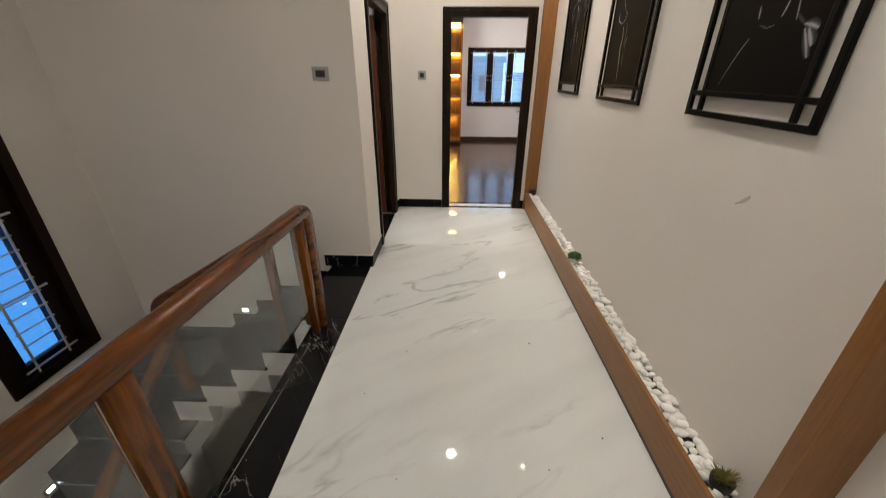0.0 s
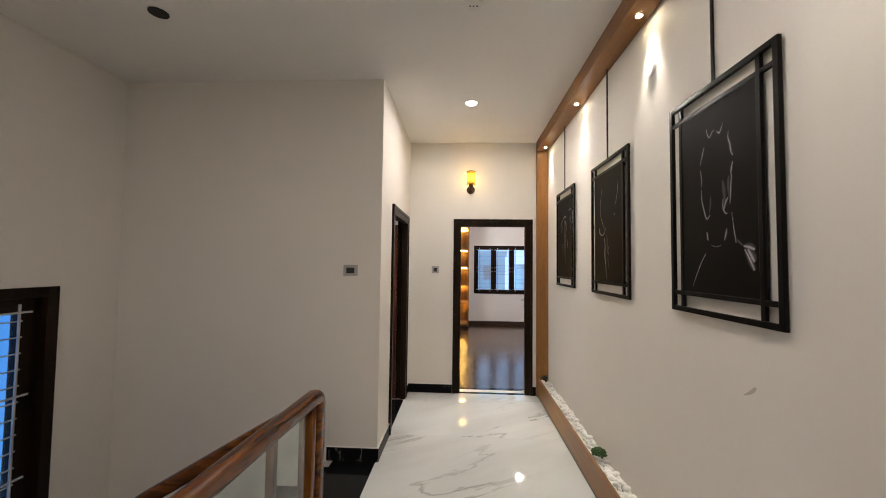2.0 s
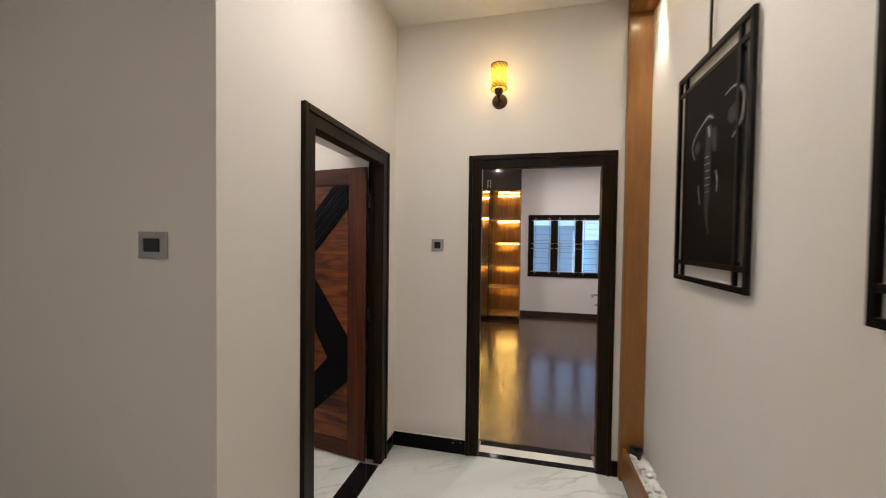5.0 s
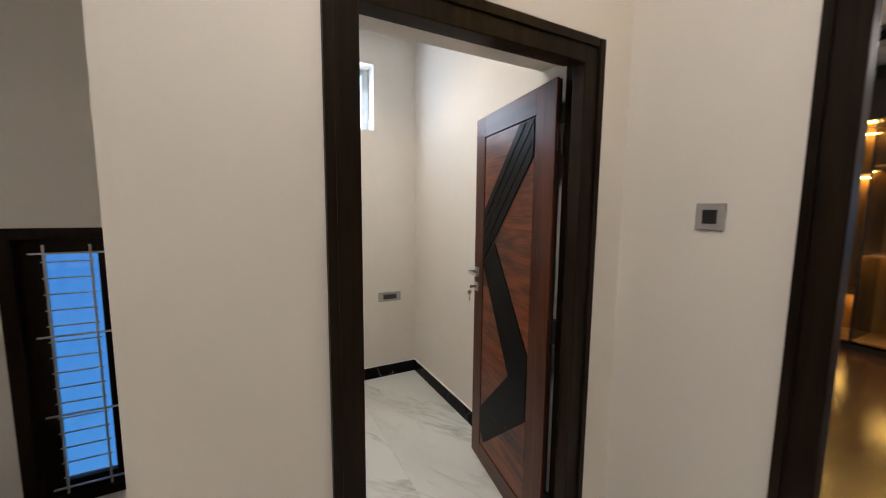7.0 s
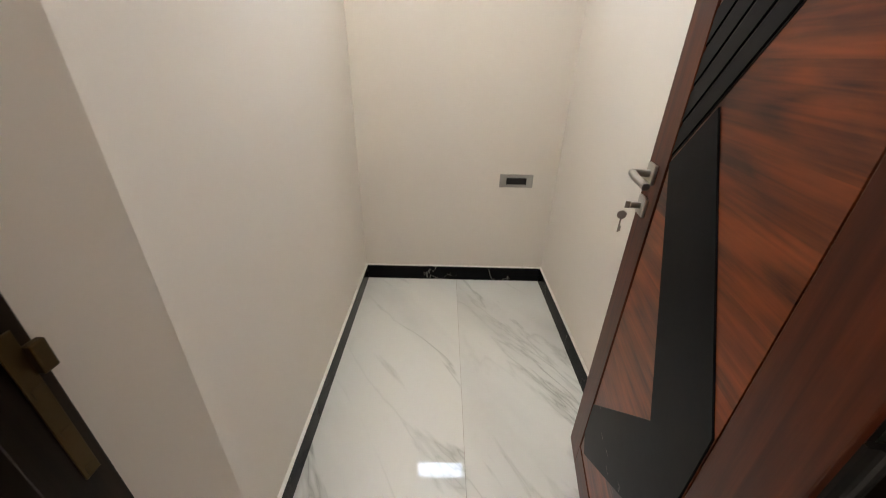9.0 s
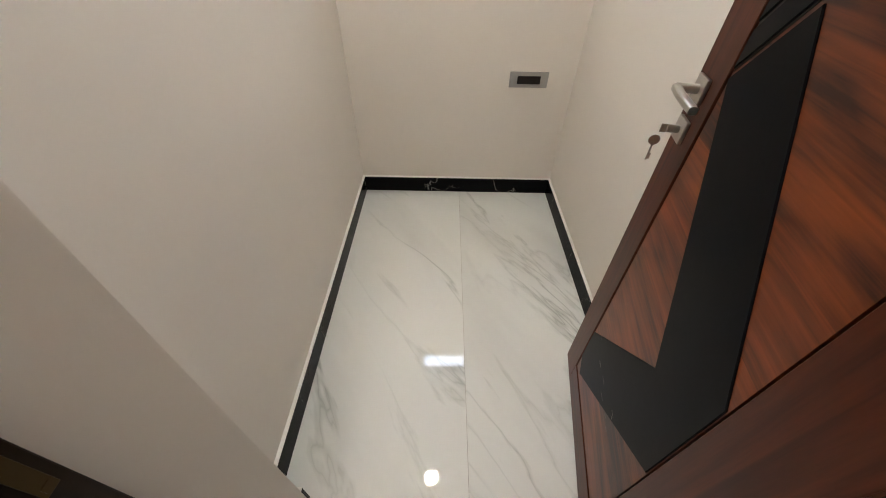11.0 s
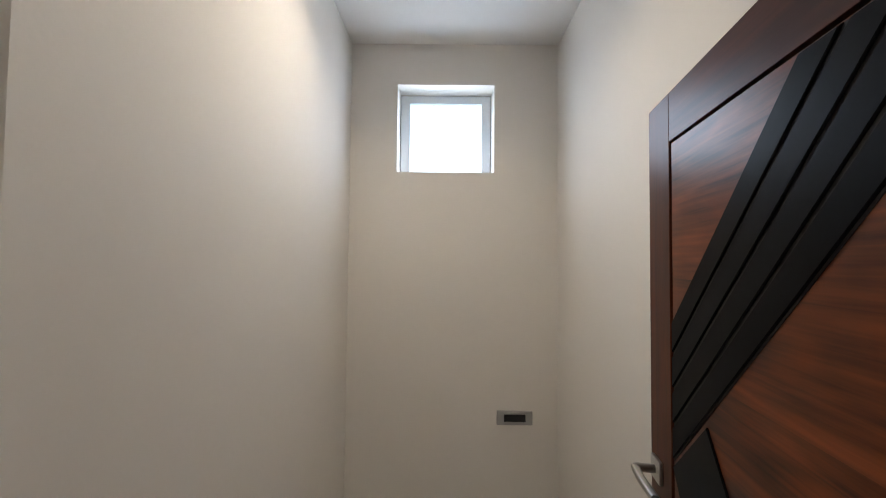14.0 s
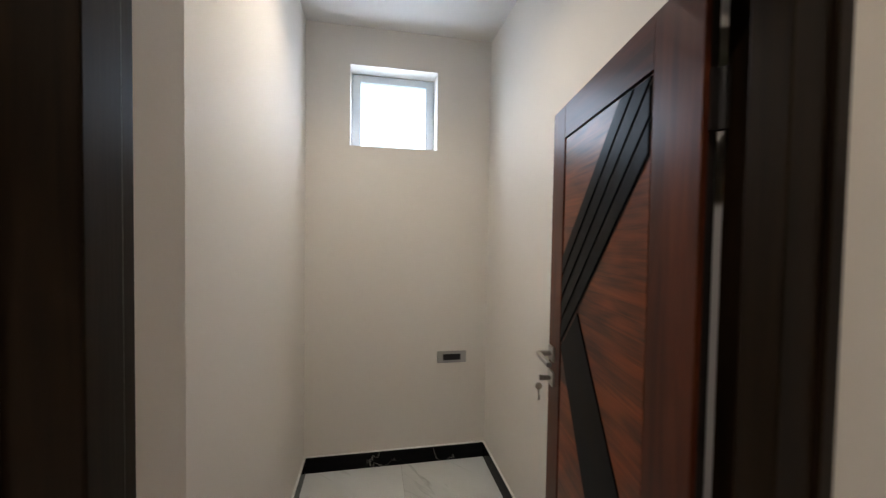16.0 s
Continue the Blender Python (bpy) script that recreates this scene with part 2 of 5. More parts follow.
def amber_glass(name, z_bulb):
    """Lit amber glass: brightest round the bulb inside it, with slanting ribs."""
    m, n, l, b = material(name)
    tc, sep = n.new("ShaderNodeTexCoord"), n.new("ShaderNodeSeparateXYZ")
    l.new(tc.outputs["Object"], sep.inputs[0])
    mr = n.new("ShaderNodeMath")
    mr.operation = "SUBTRACT"
    mr.inputs[1].default_value = z_bulb
    l.new(sep.outputs[2], mr.inputs[0])
    ab = n.new("ShaderNodeMath")
    ab.operation = "ABSOLUTE"
    l.new(mr.outputs[0], ab.inputs[0])
    near = n.new("ShaderNodeMapRange")
    near.interpolation_type = "SMOOTHSTEP"
    near.inputs[1].default_value, near.inputs[2].default_value = 0.0, 0.075
    near.inputs[3].default_value, near.inputs[4].default_value = 3.4, 0.35
    l.new(ab.outputs[0], near.inputs[0])
    mp, wave = n.new("ShaderNodeMapping"), n.new("ShaderNodeTexWave")
    mp.inputs["Rotation"].default_value = (0, radians(40), 0)
    l.new(tc.outputs["Object"], mp.inputs["Vector"])
    l.new(mp.outputs[0], wave.inputs["Vector"])
    wave.inputs["Scale"].default_value, wave.inputs["Distortion"].default_value = 16.0, 1.5
    wr = n.new("ShaderNodeMapRange")
    wr.inputs[3].default_value, wr.inputs[4].default_value = 0.35, 1.1
    l.new(wave.outputs["Fac"], wr.inputs[0])
    mul = n.new("ShaderNodeMath")
    mul.operation = "MULTIPLY"
    l.new(near.outputs[0], mul.inputs[0])
    l.new(wr.outputs[0], mul.inputs[1])
    b.inputs["Base Color"].default_value = (0.55, 0.30, 0.03, 1)
    b.inputs["Emission Color"].default_value = (1.0, 0.60, 0.05, 1)
    b.inputs["Roughness"].default_value = 0.15
    l.new(mul.outputs[0], b.inputs["Emission Strength"])
    return m


PAINT = plain("cream_wall_paint", (0.76, 0.721, 0.668), 0.62, grain=0.12, scale=90, spec=0.3, vary=0.025)
CEILING = plain("white_ceiling_paint", (0.80, 0.785, 0.76), 0.8, grain=0.06, scale=70, spec=0.2, vary=0.02)
BEDPAINT = plain("white_bedroom_paint", (0.80, 0.77, 0.78), 0.7, grain=0.06, scale=70, spec=0.2, vary=0.02)
TILE = marble("white_marble_tile", (0.70, 0.715, 0.695), (0.34, 0.365, 0.345), 1.2, 0.024, 0.035, soft=0.19, turn=-34, feather=True)
GROUT = plain("grey_grout", (0.42, 0.36, 0.33), 0.8)
GRANITE = marble("black_granite", (0.009, 0.009, 0.010), (0.30, 0.28, 0.25), 2.4, 0.0035, 0.09, turn=50)
GRANITE.node_tree.nodes["Principled BSDF"].inputs["Specular IOR Level"].default_value = 0.22
SKIRT_GRANITE = marble("black_granite_skirting", (0.008, 0.008, 0.009), (0.42, 0.40, 0.36), 2.8, 0.005, 0.2, turn=50)
SKIRT_GRANITE.node_tree.nodes["Principled BSDF"].inputs["Specular IOR Level"].default_value = 0.04
SEALANT = plain("white_sealant", (0.78, 0.76, 0.72), 0.5)
TEAK = wood("polished_teak", (0.040, 0.0095, 0.0012), (0.225, 0.066, 0.0075), (9, 1.0, 9), 0.20, 0.0, 2.2, (0.30, 0.68), spec=0.42)
TEAK_X = wood("polished_teak_cross", (0.040, 0.0095, 0.0012), (0.225, 0.066, 0.0075), (1.0, 9, 9), 0.20, 0.0, 2.2, (0.30, 0.68), spec=0.42)
TEAK_UP = wood("polished_teak_upright", (0.040, 0.0095, 0.0012), (0.225, 0.066, 0.0075), (9, 9, 1.0), 0.20, 0.0, 2.2, (0.30, 0.68), spec=0.42)
VENEER_Y = wood("oak_veneer_board", (0.27, 0.108, 0.022), (0.36, 0.155, 0.034), (8, 0.6, 8), 0.42, 0.15, 2.0, bump=0.05)
VENEER_Z = wood("oak_veneer_upright", (0.27, 0.108, 0.022), (0.36, 0.155, 0.034), (8, 8, 0.6), 0.42, 0.15, 2.0, bump=0.05)
FRAME = wood("dark_walnut_paint", (0.007, 0.0036, 0.0017), (0.022, 0.0115, 0.0052), (14, 14, 0.8), 0.36, 0.0, 2.0, bump=0.12, spec=0.14)
LEAF_STILE = wood("red_hardwood_stile", (0.048, 0.010, 0.0043), (0.128, 0.030, 0.0113), (10, 10, 0.7), 0.34, 0.0, 2.2, bump=0.08, spec=0.22)
LEAF_RAIL = wood("red_hardwood_rail", (0.048, 0.010, 0.0043), (0.128, 0.030, 0.0113), (0.7, 10, 10), 0.34, 0.0, 2.2, bump=0.08, spec=0.22)
LEAF_PANEL = figured("figured_hardwood_panel", (0.028, 0.0055, 0.002), (0.235, 0.056, 0.015))
INLAY = plain("black_lacquer_inlay", (0.0035, 0.0035, 0.0045), 0.36, grain=0.16, scale=14, spec=0.065, vary=0.5)
SCRATCH = plain("pale_scratch", (0.20, 0.19, 0.17), 0.7)
GROOVE = plain("dark_groove", (0.006, 0.004, 0.003), 0.6)
STEEL = plain("brushed_steel", (0.48, 0.455, 0.42), 0.28, metal=1.0)
BRASS = plain("aged_brass", (0.085, 0.058, 0.025), 0.45, metal=1.0, vary=0.3)
BRONZE = plain("dark_bronze", (0.055, 0.030, 0.018), 0.35, metal=0.6)
SWITCH_PLATE = plain("grey_switch_plate", (0.40, 0.39, 0.38), 0.35, metal=0.3)
SWITCH_KEY = plain("black_switch_key", (0.012, 0.012, 0.013), 0.3)
ART_FRAME = plain("black_metal_frame", (0.004, 0.0032, 0.003), 0.3, spec=0.12)
CANVAS = plain("black_canvas_print", (0.0035, 0.003, 0.003), 0.5, grain=0.1, scale=300, spec=0.08)
STROKE = plain("pale_grey_print", (0.34, 0.34, 0.36), 0.6, vary=0.5)
STROKE_MID = plain("mid_grey_print", (0.085, 0.083, 0.09), 0.6, vary=0.5)
STROKE_DIM = plain("dim_grey_print", (0.024, 0.023, 0.025), 0.6, vary=0.5)
STROKE_FAINT = plain("faint_grey_print", (0.010, 0.0095, 0.010), 0.6, vary=0.4)
PEBBLE = plain("white_pebble", (0.87, 0.86, 0.83), 0.42, grain=0.05, vary=0.06)
SOIL = plain("dark_bed", (0.10, 0.09, 0.08), 0.9)
POT_BLACK = plain("black_pot", (0.014, 0.013, 0.013), 0.5)
POT_WHITE = plain("white_pot", (0.74, 0.72, 0.68), 0.5)
LEAF_GREEN = plain("succulent_green", (0.032, 0.085, 0.012), 0.5, vary=0.4)
LEAF_OLIVE = plain("olive_moss", (0.16, 0.14, 0.03), 0.7, vary=0.5)
RAIL_GLASS = glass("clear_rail_glass", (0.93, 0.98, 0.96))
PANE = glass("window_pane", (0.96, 0.98, 1.0))
# emission on the ventilator glass stands in for the daylight behind it
FROST = glow("frosted_glass_daylight_glow", (0.56, 0.78, 1.0), 3.4)
ALU = plain("white_aluminium", (0.70, 0.74, 0.78), 0.4, metal=0.2)
GRILLE = plain("painted_grille", (0.55, 0.55, 0.55), 0.35, metal=0.5)
LED_WHITE = glow("downlight_led", (1.0, 0.95, 0.86), 30)
LED_WARM = glow("spot_led", (1.0, 0.84, 0.56), 110)
LED_STRIP = glow("warm_led_strip", (1.0, 0.66, 0.18), 62)
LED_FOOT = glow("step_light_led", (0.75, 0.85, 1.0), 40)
AMBER = amber_glass("lit_amber_glass", 2.625)
BULB = glow("lit_bulb", (1.0, 0.86, 0.45), 14)
WHITE_PLASTIC = plain("white_plastic", (0.74, 0.73, 0.70), 0.4)
WARDROBE_DARK = plain("dark_laminate", (0.016, 0.012, 0.010), 0.10, coat=0.0)
WARDROBE_WOOD = wood("wardrobe_veneer", (0.24, 0.11, 0.026), (0.42, 0.21, 0.056), (7, 7, 0.7), 0.4, 0.1, 2.0)
PARQUET = wood("brown_laminate_plank", (0.042, 0.015, 0.006), (0.115, 0.045, 0.017), (9, 0.8, 9), 0.22, 0.2, 2.2, bump=0.05, per_piece=True, spec=0.7)
DARK_SKIRT = plain("dark_brown_skirting", (0.030, 0.016, 0.010), 0.35)


# ---- building helpers ----
def box(bm, x0, x1, y0, y1, z0, z1, bevel=0.0):
    made = bmesh.ops.create_cube(bm, size=1, matrix=Matrix.Translation(((x0 + x1) / 2, (y0 + y1) / 2, (z0 + z1) / 2)) @ Matrix.Diagonal((abs(x1 - x0), abs(y1 - y0), abs(z1 - z0), 1)))
    if bevel:
        edges = list({e for v in made["verts"] for e in v.link_edges})
        bmesh.ops.bevel(bm, geom=edges, offset=bevel, segments=2, profile=0.5, affect="EDGES")
    return bm


def boxes(*spans, bevel=0.0):
    bm = bmesh.new()
    for span in spans:
        box(bm, *span, bevel=bevel)
    return bm


def cylinder(bm, r0, r1, depth, m, segments=24):
    bmesh.ops.create_cone(bm, cap_ends=True, segments=segments, radius1=r0, radius2=r1, depth=depth, matrix=m)
    return bm


def lathe(bm, rings, m=Matrix(), segments=24, closed=True):
    """rings: (radius, height) from bottom to top."""
    loops = [[bm.verts.new(m @ Vector((r * math.cos(2 * math.pi * k / segments), r * math.sin(2 * math.pi * k / segments), h))) for k in range(segments)] for r, h in rings]
    for a, b in zip(loops, loops[1:]):
        for k in range(segments):
            bm.faces.new((a[k], a[(k + 1) % segments], b[(k + 1) % segments], b[k]))
    if closed:
        bm.faces.new(loops[0][::-1])
        bm.faces.new(loops[-1])
    return bm


def sweep(bm, points, profile, side):
    """A profile (side offset, up offset) swept along a path in a plane whose normal is side."""
    pts, side = [Vector(p) for p in points], Vector(side).normalized()
    loops = []
    for i, p in enumerate(pts):
        d = (pts[min(i + 1, len(pts) - 1)] - pts[max(i - 1, 0)]).normalized()
        up = side.cross(d).normalized()
        loops.append([bm.verts.new(p + side * a + up * b) for a, b in profile])
    k = len(profile)
    for a, b in zip(loops, loops[1:]):
        for j in range(k):
            bm.faces.new((a[j], a[(j + 1) % k], b[(j + 1) % k], b[j]))
    bm.faces.new(loops[0][::-1])
    bm.faces.new(loops[-1])
    bmesh.ops.recalc_face_normals(bm, faces=bm.faces)
    return bm


def rounded(w, h, r, n=4):
    """A rounded rectangle as a profile."""
    out = []
    for cx, cy, a0 in ((w / 2 - r, h / 2 - r, 0), (-w / 2 + r, h / 2 - r, 90), (-w / 2 + r, -h / 2 + r, 180), (w / 2 - r, -h / 2 + r, 270)):
        out += [(cx + r * math.cos(radians(a0 + 90 * k / n)), cy + r * math.sin(radians(a0 + 90 * k / n))) for k in range(n + 1)]
    return out


def arc(corner, a, b, r, n=7):
    """A rounded corner of a path that comes from a and leaves to b."""
    corner, a, b = Vector(corner), Vector(a), Vector(b)
    p, q = corner + (a - corner).normalized() * r, corner + (b - corner).normalized() * r
    return [p.lerp(corner, t).lerp(corner.lerp(q, t), t) for t in [k / n for k in range(n + 1)]]


def prism(poly, y0, y1, bevel=0.0):
    bm = bmesh.new()
    lo, hi = [bm.verts.new((u, y0, z)) for u, z in poly], [bm.verts.new((u, y1, z)) for u, z in poly]
    bm.faces.new(lo)
    top_face = bm.faces.new(hi[::-1])
    for k in range(len(poly)):
        bm.faces.new((lo[k], hi[k], hi[(k + 1) % len(poly)], lo[(k + 1) % len(poly)]))
    bmesh.ops.recalc_face_normals(bm, faces=bm.faces)
    if bevel:
        bmesh.ops.bevel(bm, geom=list(top_face.edges), offset=bevel, segments=1, profile=0.5, affect="EDGES")
    return bm


def mesh_of(name, bm, mat, smooth=False):
    me = bpy.data.meshes.new(name)
    bm.to_mesh(me)
    bm.free()
    me.materials.append(mat)
    if smooth:
        for p in me.polygons:
            p.use_smooth = True
        me.set_sharp_from_angle(angle=radians(35))
    return me


def part(name, bm, mat, parent=None, label="", smooth=False):
    ob = new(name, mesh_of(name, bm, mat, smooth))
    if parent:
        ob.parent = parent
    if label:
        ob["label"] = label
    return ob


def thing(name, label, category, at=Matrix(), group=""):
    ob = new(name)
    ob.empty_display_size = 0.05
    ob.matrix_world = at
    return tagged(ob, label, category, group)


def structure(name, bm, mat, label, category, smooth=False):
    return tagged(part(name, bm, mat, smooth=smooth), label, category, kind="structure")


def pierced(x, y, z, hole):
    """A wall as boxes round one hole; x, y, z and hole give spans, the hole's axis None."""
    bm = bmesh.new()
    hz = hole[2]
    if hole[0] is None:
        (a0, a1), flat = hole[1], lambda u0, u1, w0, w1: box(bm, *x, u0, u1, w0, w1)
        lo, hi = y
    else:
        (a0, a1), flat = hole[0], lambda u0, u1, w0, w1: box(bm, u0, u1, *y, w0, w1)
        lo, hi = x
    flat(lo, a0, *z)
    flat(a1, hi, *z)
    if hz[0] > z[0]:
        flat(a0, a1, z[0], hz[0])
    flat(a0, a1, hz[1], z[1])
    return bm


# ---- structure ----
LOW, TOP = -3.1, 3.3
wall_right = structure("wall_right", boxes((1.04, 1.2, -2.6, 4.2, 0, TOP)), PAINT, "cream painted corridor wall behind the hung pictures", "wall")
wall_far = structure("wall_far", pierced((-0.96, 3.4), (4.2, 4.42), (0, TOP), ((-0.08, 0.828), None, (0, 2.10))), PAINT, "cream painted end wall around the bedroom doorway", "wall")
wall_left = structure("wall_left", pierced((-0.96, -0.66), (2.595, 4.2), (0, TOP), (None, (3.043, 4.022), (0, 2.118))), PAINT, "cream painted wall around the store room doorway", "wall")
wall_stair_end = structure("wall_stair_end", boxes((-2.88, -0.96, 2.595, 2.96, LOW, TOP), (-0.96, -0.66, 2.595, 2.93, LOW, -0.001)), PAINT, "cream painted wall beside the upper stair flight", "wall")
wall_room_back = structure("wall_room_back", pierced((-2.99, -2.753), (2.96, 4.196), (0, TOP), (None, (3.238, 3.818), (2.169, 2.697))), PAINT, "cream painted back wall with a high ventilator opening", "wall")
wall_room_right = structure("wall_room_right", boxes((-2.99, -0.96, 4.196, 4.42, 0, TOP)), PAINT, "cream painted side wall behind the open door", "wall")
wall_stair_side = structure("wall_stair_side", pierced((-3.1, -2.88), (-2.6, 2.96), (LOW, TOP), (None, (1.525, 2.105), (-0.46, 1.345))), PAINT, "cream painted stairwell wall with a tall window", "wall")
wall_south = structure("wall_south", boxes((-3.1, 1.2, -2.8, -2.6, LOW, TOP)), PAINT, "cream painted wall closing the landing", "wall")
wall_under_landing = structure("wall_under_landing", boxes((-0.87, -0.6, -2.6, 2.595, LOW, -0.2)), PAINT, "cream painted stairwell wall below the landing", "wall")
slab = structure("floor_slab", boxes((-0.87, 1.2, -2.6, 2.595, -0.2, -0.012), (-0.96, 1.2, 2.595, 4.42, -0.2, -0.012), (-2.99, -0.96, 2.93, 4.42, -0.2, -0.012)), GROUT, "grey mortar bed under the floor tiles", "floor")
lower_floor = structure("lower_floor", boxes((-3.1, -0.6, -2.6, 2.595, LOW - 0.1, LOW)), TILE, "white polished marble floor of the storey below", "floor")
ceiling = structure("ceiling", boxes((-3.1, 1.2, -2.8, 4.42, CEIL, CEIL + 0.15)), CEILING, "white painted corridor and stairwell ceiling", "ceiling")
room_ceiling = structure("room_ceiling", boxes((-2.753, -0.96, 2.96, 4.196, ROOM_CEIL, CEIL - 0.001)), CEILING, "white painted store room ceiling", "ceiling")

# bedroom shell
bed_far = structure("wall_bedroom_far", pierced((-3.2, 3.4), (9.40, 9.62), (0, TOP), ((0.329, 1.817), None, (0.831, 2.057))), BEDPAINT, "white painted bedroom wall with a triple window", "wall")
bed_left = structure("wall_bedroom_left", boxes((-3.4, -3.2, 4.42, 9.62, 0, TOP)), BEDPAINT, "white painted bedroom side wall", "wall")
bed_right = structure("wall_bedroom_right", boxes((3.2, 3.4, 4.42, 9.40, 0, TOP)), BEDPAINT, "white painted bedroom side wall", "wall")
bed_front = structure("wall_bedroom_front", boxes((-3.2, -0.96, 4.42, 4.44, 0, TOP)), BEDPAINT, "white painted bedroom wall beside the doorway", "wall")
bed_ceiling = structure("bedroom_ceiling", boxes((-3.4, 3.4, 4.42, 9.62, BED_CEIL, BED_CEIL + 0.15), (-3.2, 3.2, 8.45, 9.40, BED_CEIL - 0.08, BED_CEIL), (-3.2, 3.2, 4.44, 5.2, BED_CEIL - 0.08, BED_CEIL)), CEILING, "white stepped bedroom ceiling", "ceiling")
bed_band = structure("ceiling_trim", boxes((-3.2, 3.2, 7.82, 8.10, BED_CEIL - 0.05, BED_CEIL), bevel=0.004), WARDROBE_DARK, "dark laminate band across the bedroom ceiling", "trim")
bed_slab = structure("bedroom_slab", boxes((-3.2, 3.2, 4.42, 9.40, -0.2, -0.012)), GROUT, "screed under the bedroom planks", "floor")
bed_skirt = structure("bedroom_baseboard", boxes((0.172, 3.2, 9.382, 9.40, 0, 0.10), (-3.2, -0.15, 4.44, 4.458, 0, 0.10), bevel=0.003), DARK_SKIRT, "dark brown bedroom skirting board", "baseboard")

# granite border beside the stairwell and the head of the stair
border = structure("landing_border", boxes((-0.90, -0.672, -2.6, 1.84, -0.03, 0.001), (-1.012, -0.672, 1.843, 2.595, -0.03, 0.001), bevel=0.002), GRANITE, "polished black granite border at the stairwell edge", "border")
threshold_1 = structure("threshold_1", boxes((-0.80, -0.664, 3.11, 3.92, -0.012, 0.002)), GRANITE, "black granite threshold strip under the open door", "threshold")
threshold_2 = thing("threshold_2", "black and white granite threshold strips at the bedroom door", "threshold")
threshold_2["kind"] = "structure"
part("strip", boxes((-0.020, 0.768, 4.20, 4.255, -0.012, 0.002), bevel=0.001), GRANITE, threshold_2, "black granite strip")
part("strip", boxes((-0.020, 0.768, 4.256, 4.345, -0.012, 0.002), bevel=0.001), SEALANT, threshold_2, "white marble strip")
part("strip", boxes((-0.020, 0.768, 4.346, 4.42, -0.012, 0.002), bevel=0.001), GRANITE, threshold_2, "black granite strip")


def skirting(name, spans, label):
    """Black granite skirting with a white bead of sealant along its top."""
    ob = structure(name, boxes(*[(a, b, c, d, 0.0, 0.105) for a, b, c, d in spans], bevel=0.0015), SKIRT_GRANITE, label, "skirting")
    bead = bmesh.new()
    for a, b, c, d in spans:
        box(bead, a, b, c, d, 0.1055, 0.110)
    part("sealant_bead", bead, SEALANT, ob, "white sealant bead")
    return ob


SK = 0.013
skirting("baseboard_far", [(-0.66, -0.112, 4.2 - SK, 4.2), (0.861, 0.898, 4.2 - SK, 4.2)], "black granite skirting on the end wall")
skirting("baseboard_left", [(-0.66, -0.66 + SK, 2.595 - SK, 3.034), (-0.66, -0.66 + SK, 4.032, 4.2 - SK)], "black granite skirting beside the store room door")
skirting("baseboard_stair_end", [(-1.065, -0.66, 2.595 - SK, 2.595)], "black granite skirting at the head of the stair")
skirting("baseboard_room_back", [(-2.753, -2.753 + SK, 2.96 + SK, 4.196 - SK)], "black granite skirting with white veins on the back wall")
skirting("baseboard_room_left", [(-2.753, -0.96, 2.96, 2.96 + SK)], "black granite skirting along the store room wall")
skirting("baseboard_room_right", [(-2.753, -0.96, 4.196 - SK, 4.196)], "black granite skirting behind the open door")
skirting("baseboard_room_front", [(-0.96 - SK, -0.96, 2.96 + SK, 3.070), (-0.96 - SK, -0.96, 4.022, 4.196 - SK)], "black granite skirting beside the doorway")


# ---- stairs ----
def stair():
    st = thing("staircase", "dog-leg staircase with black granite treads and white sides", "staircase")
    st["kind"] = "structure"
    body = bmesh.new()
    rise, near, far = 0.16, 1.70, 2.594
    edges = [-1.0, -1.25, -1.505, -1.763, -2.02]
    for k, (x1, x0) in enumerate(zip(edges, edges[1:])):
        z = -rise * (k + 1)
        box(body, x0, x1, near, far, z - 0.24, z - 0.031)
        part("tread", boxes((x0, x1 + 0.012, near - 0.014, far, z - 0.03, z), bevel=0.004), GRANITE, st)
        part("riser", boxes((x1 - 0.010, x1 + 0.001, near, far, z + 0.001, z + rise - 0.031)), GRANITE, st)
        part("stair_skirting", boxes((x0, x1, far - 0.012, far, z + 0.001, z + 0.105)), SKIRT_GRANITE, st)
    zl, xl = -0.80, edges[-1]
    part("riser", boxes((xl - 0.010, xl + 0.001, near, far, zl + 0.001, zl + rise - 0.031)), GRANITE, st)
    part("half_landing", boxes((-2.88, xl + 0.012, 2.09, far, zl - 0.03, zl), bevel=0.003), GRANITE, st)
    part("stair_skirting", boxes((-2.867, xl, far - 0.012, far, zl + 0.001, zl + 0.105)), SKIRT_GRANITE, st)
    box(body, -2.88, xl, 2.09, far, zl - 0.2, zl - 0.031)
    box(body, -1.0, -0.84, near, far, -0.26, -0.031)
    ends = [2.09, 1.66] + [1.66 - 0.246 * k for k in range(1, 11)]
    for k, (y1, y0) in enumerate(zip(ends, ends[1:])):
        z = -1.04 - 0.182 * k
        top_z = zl if k == 0 else z + 0.182
        box(body, -2.88, -2.03, y0, y1, z - 0.26, z - 0.031)
        part("tread", boxes((-2.88, -2.018, y0, y1 + 0.012, z - 0.03, z), bevel=0.004), GRANITE, st)
        part("riser", boxes((-2.88, -2.03, y1 - 0.001, y1 + 0.010, z + 0.001, top_z - 0.031)), GRANITE, st)
        part("stair_skirting", boxes((-2.879, -2.867, y0, y1, z + 0.001, z + 0.105)), SKIRT_GRANITE, st)
    part("stair_body", body, CEILING, st, "white painted stair soffit and side")
    return st


stair()


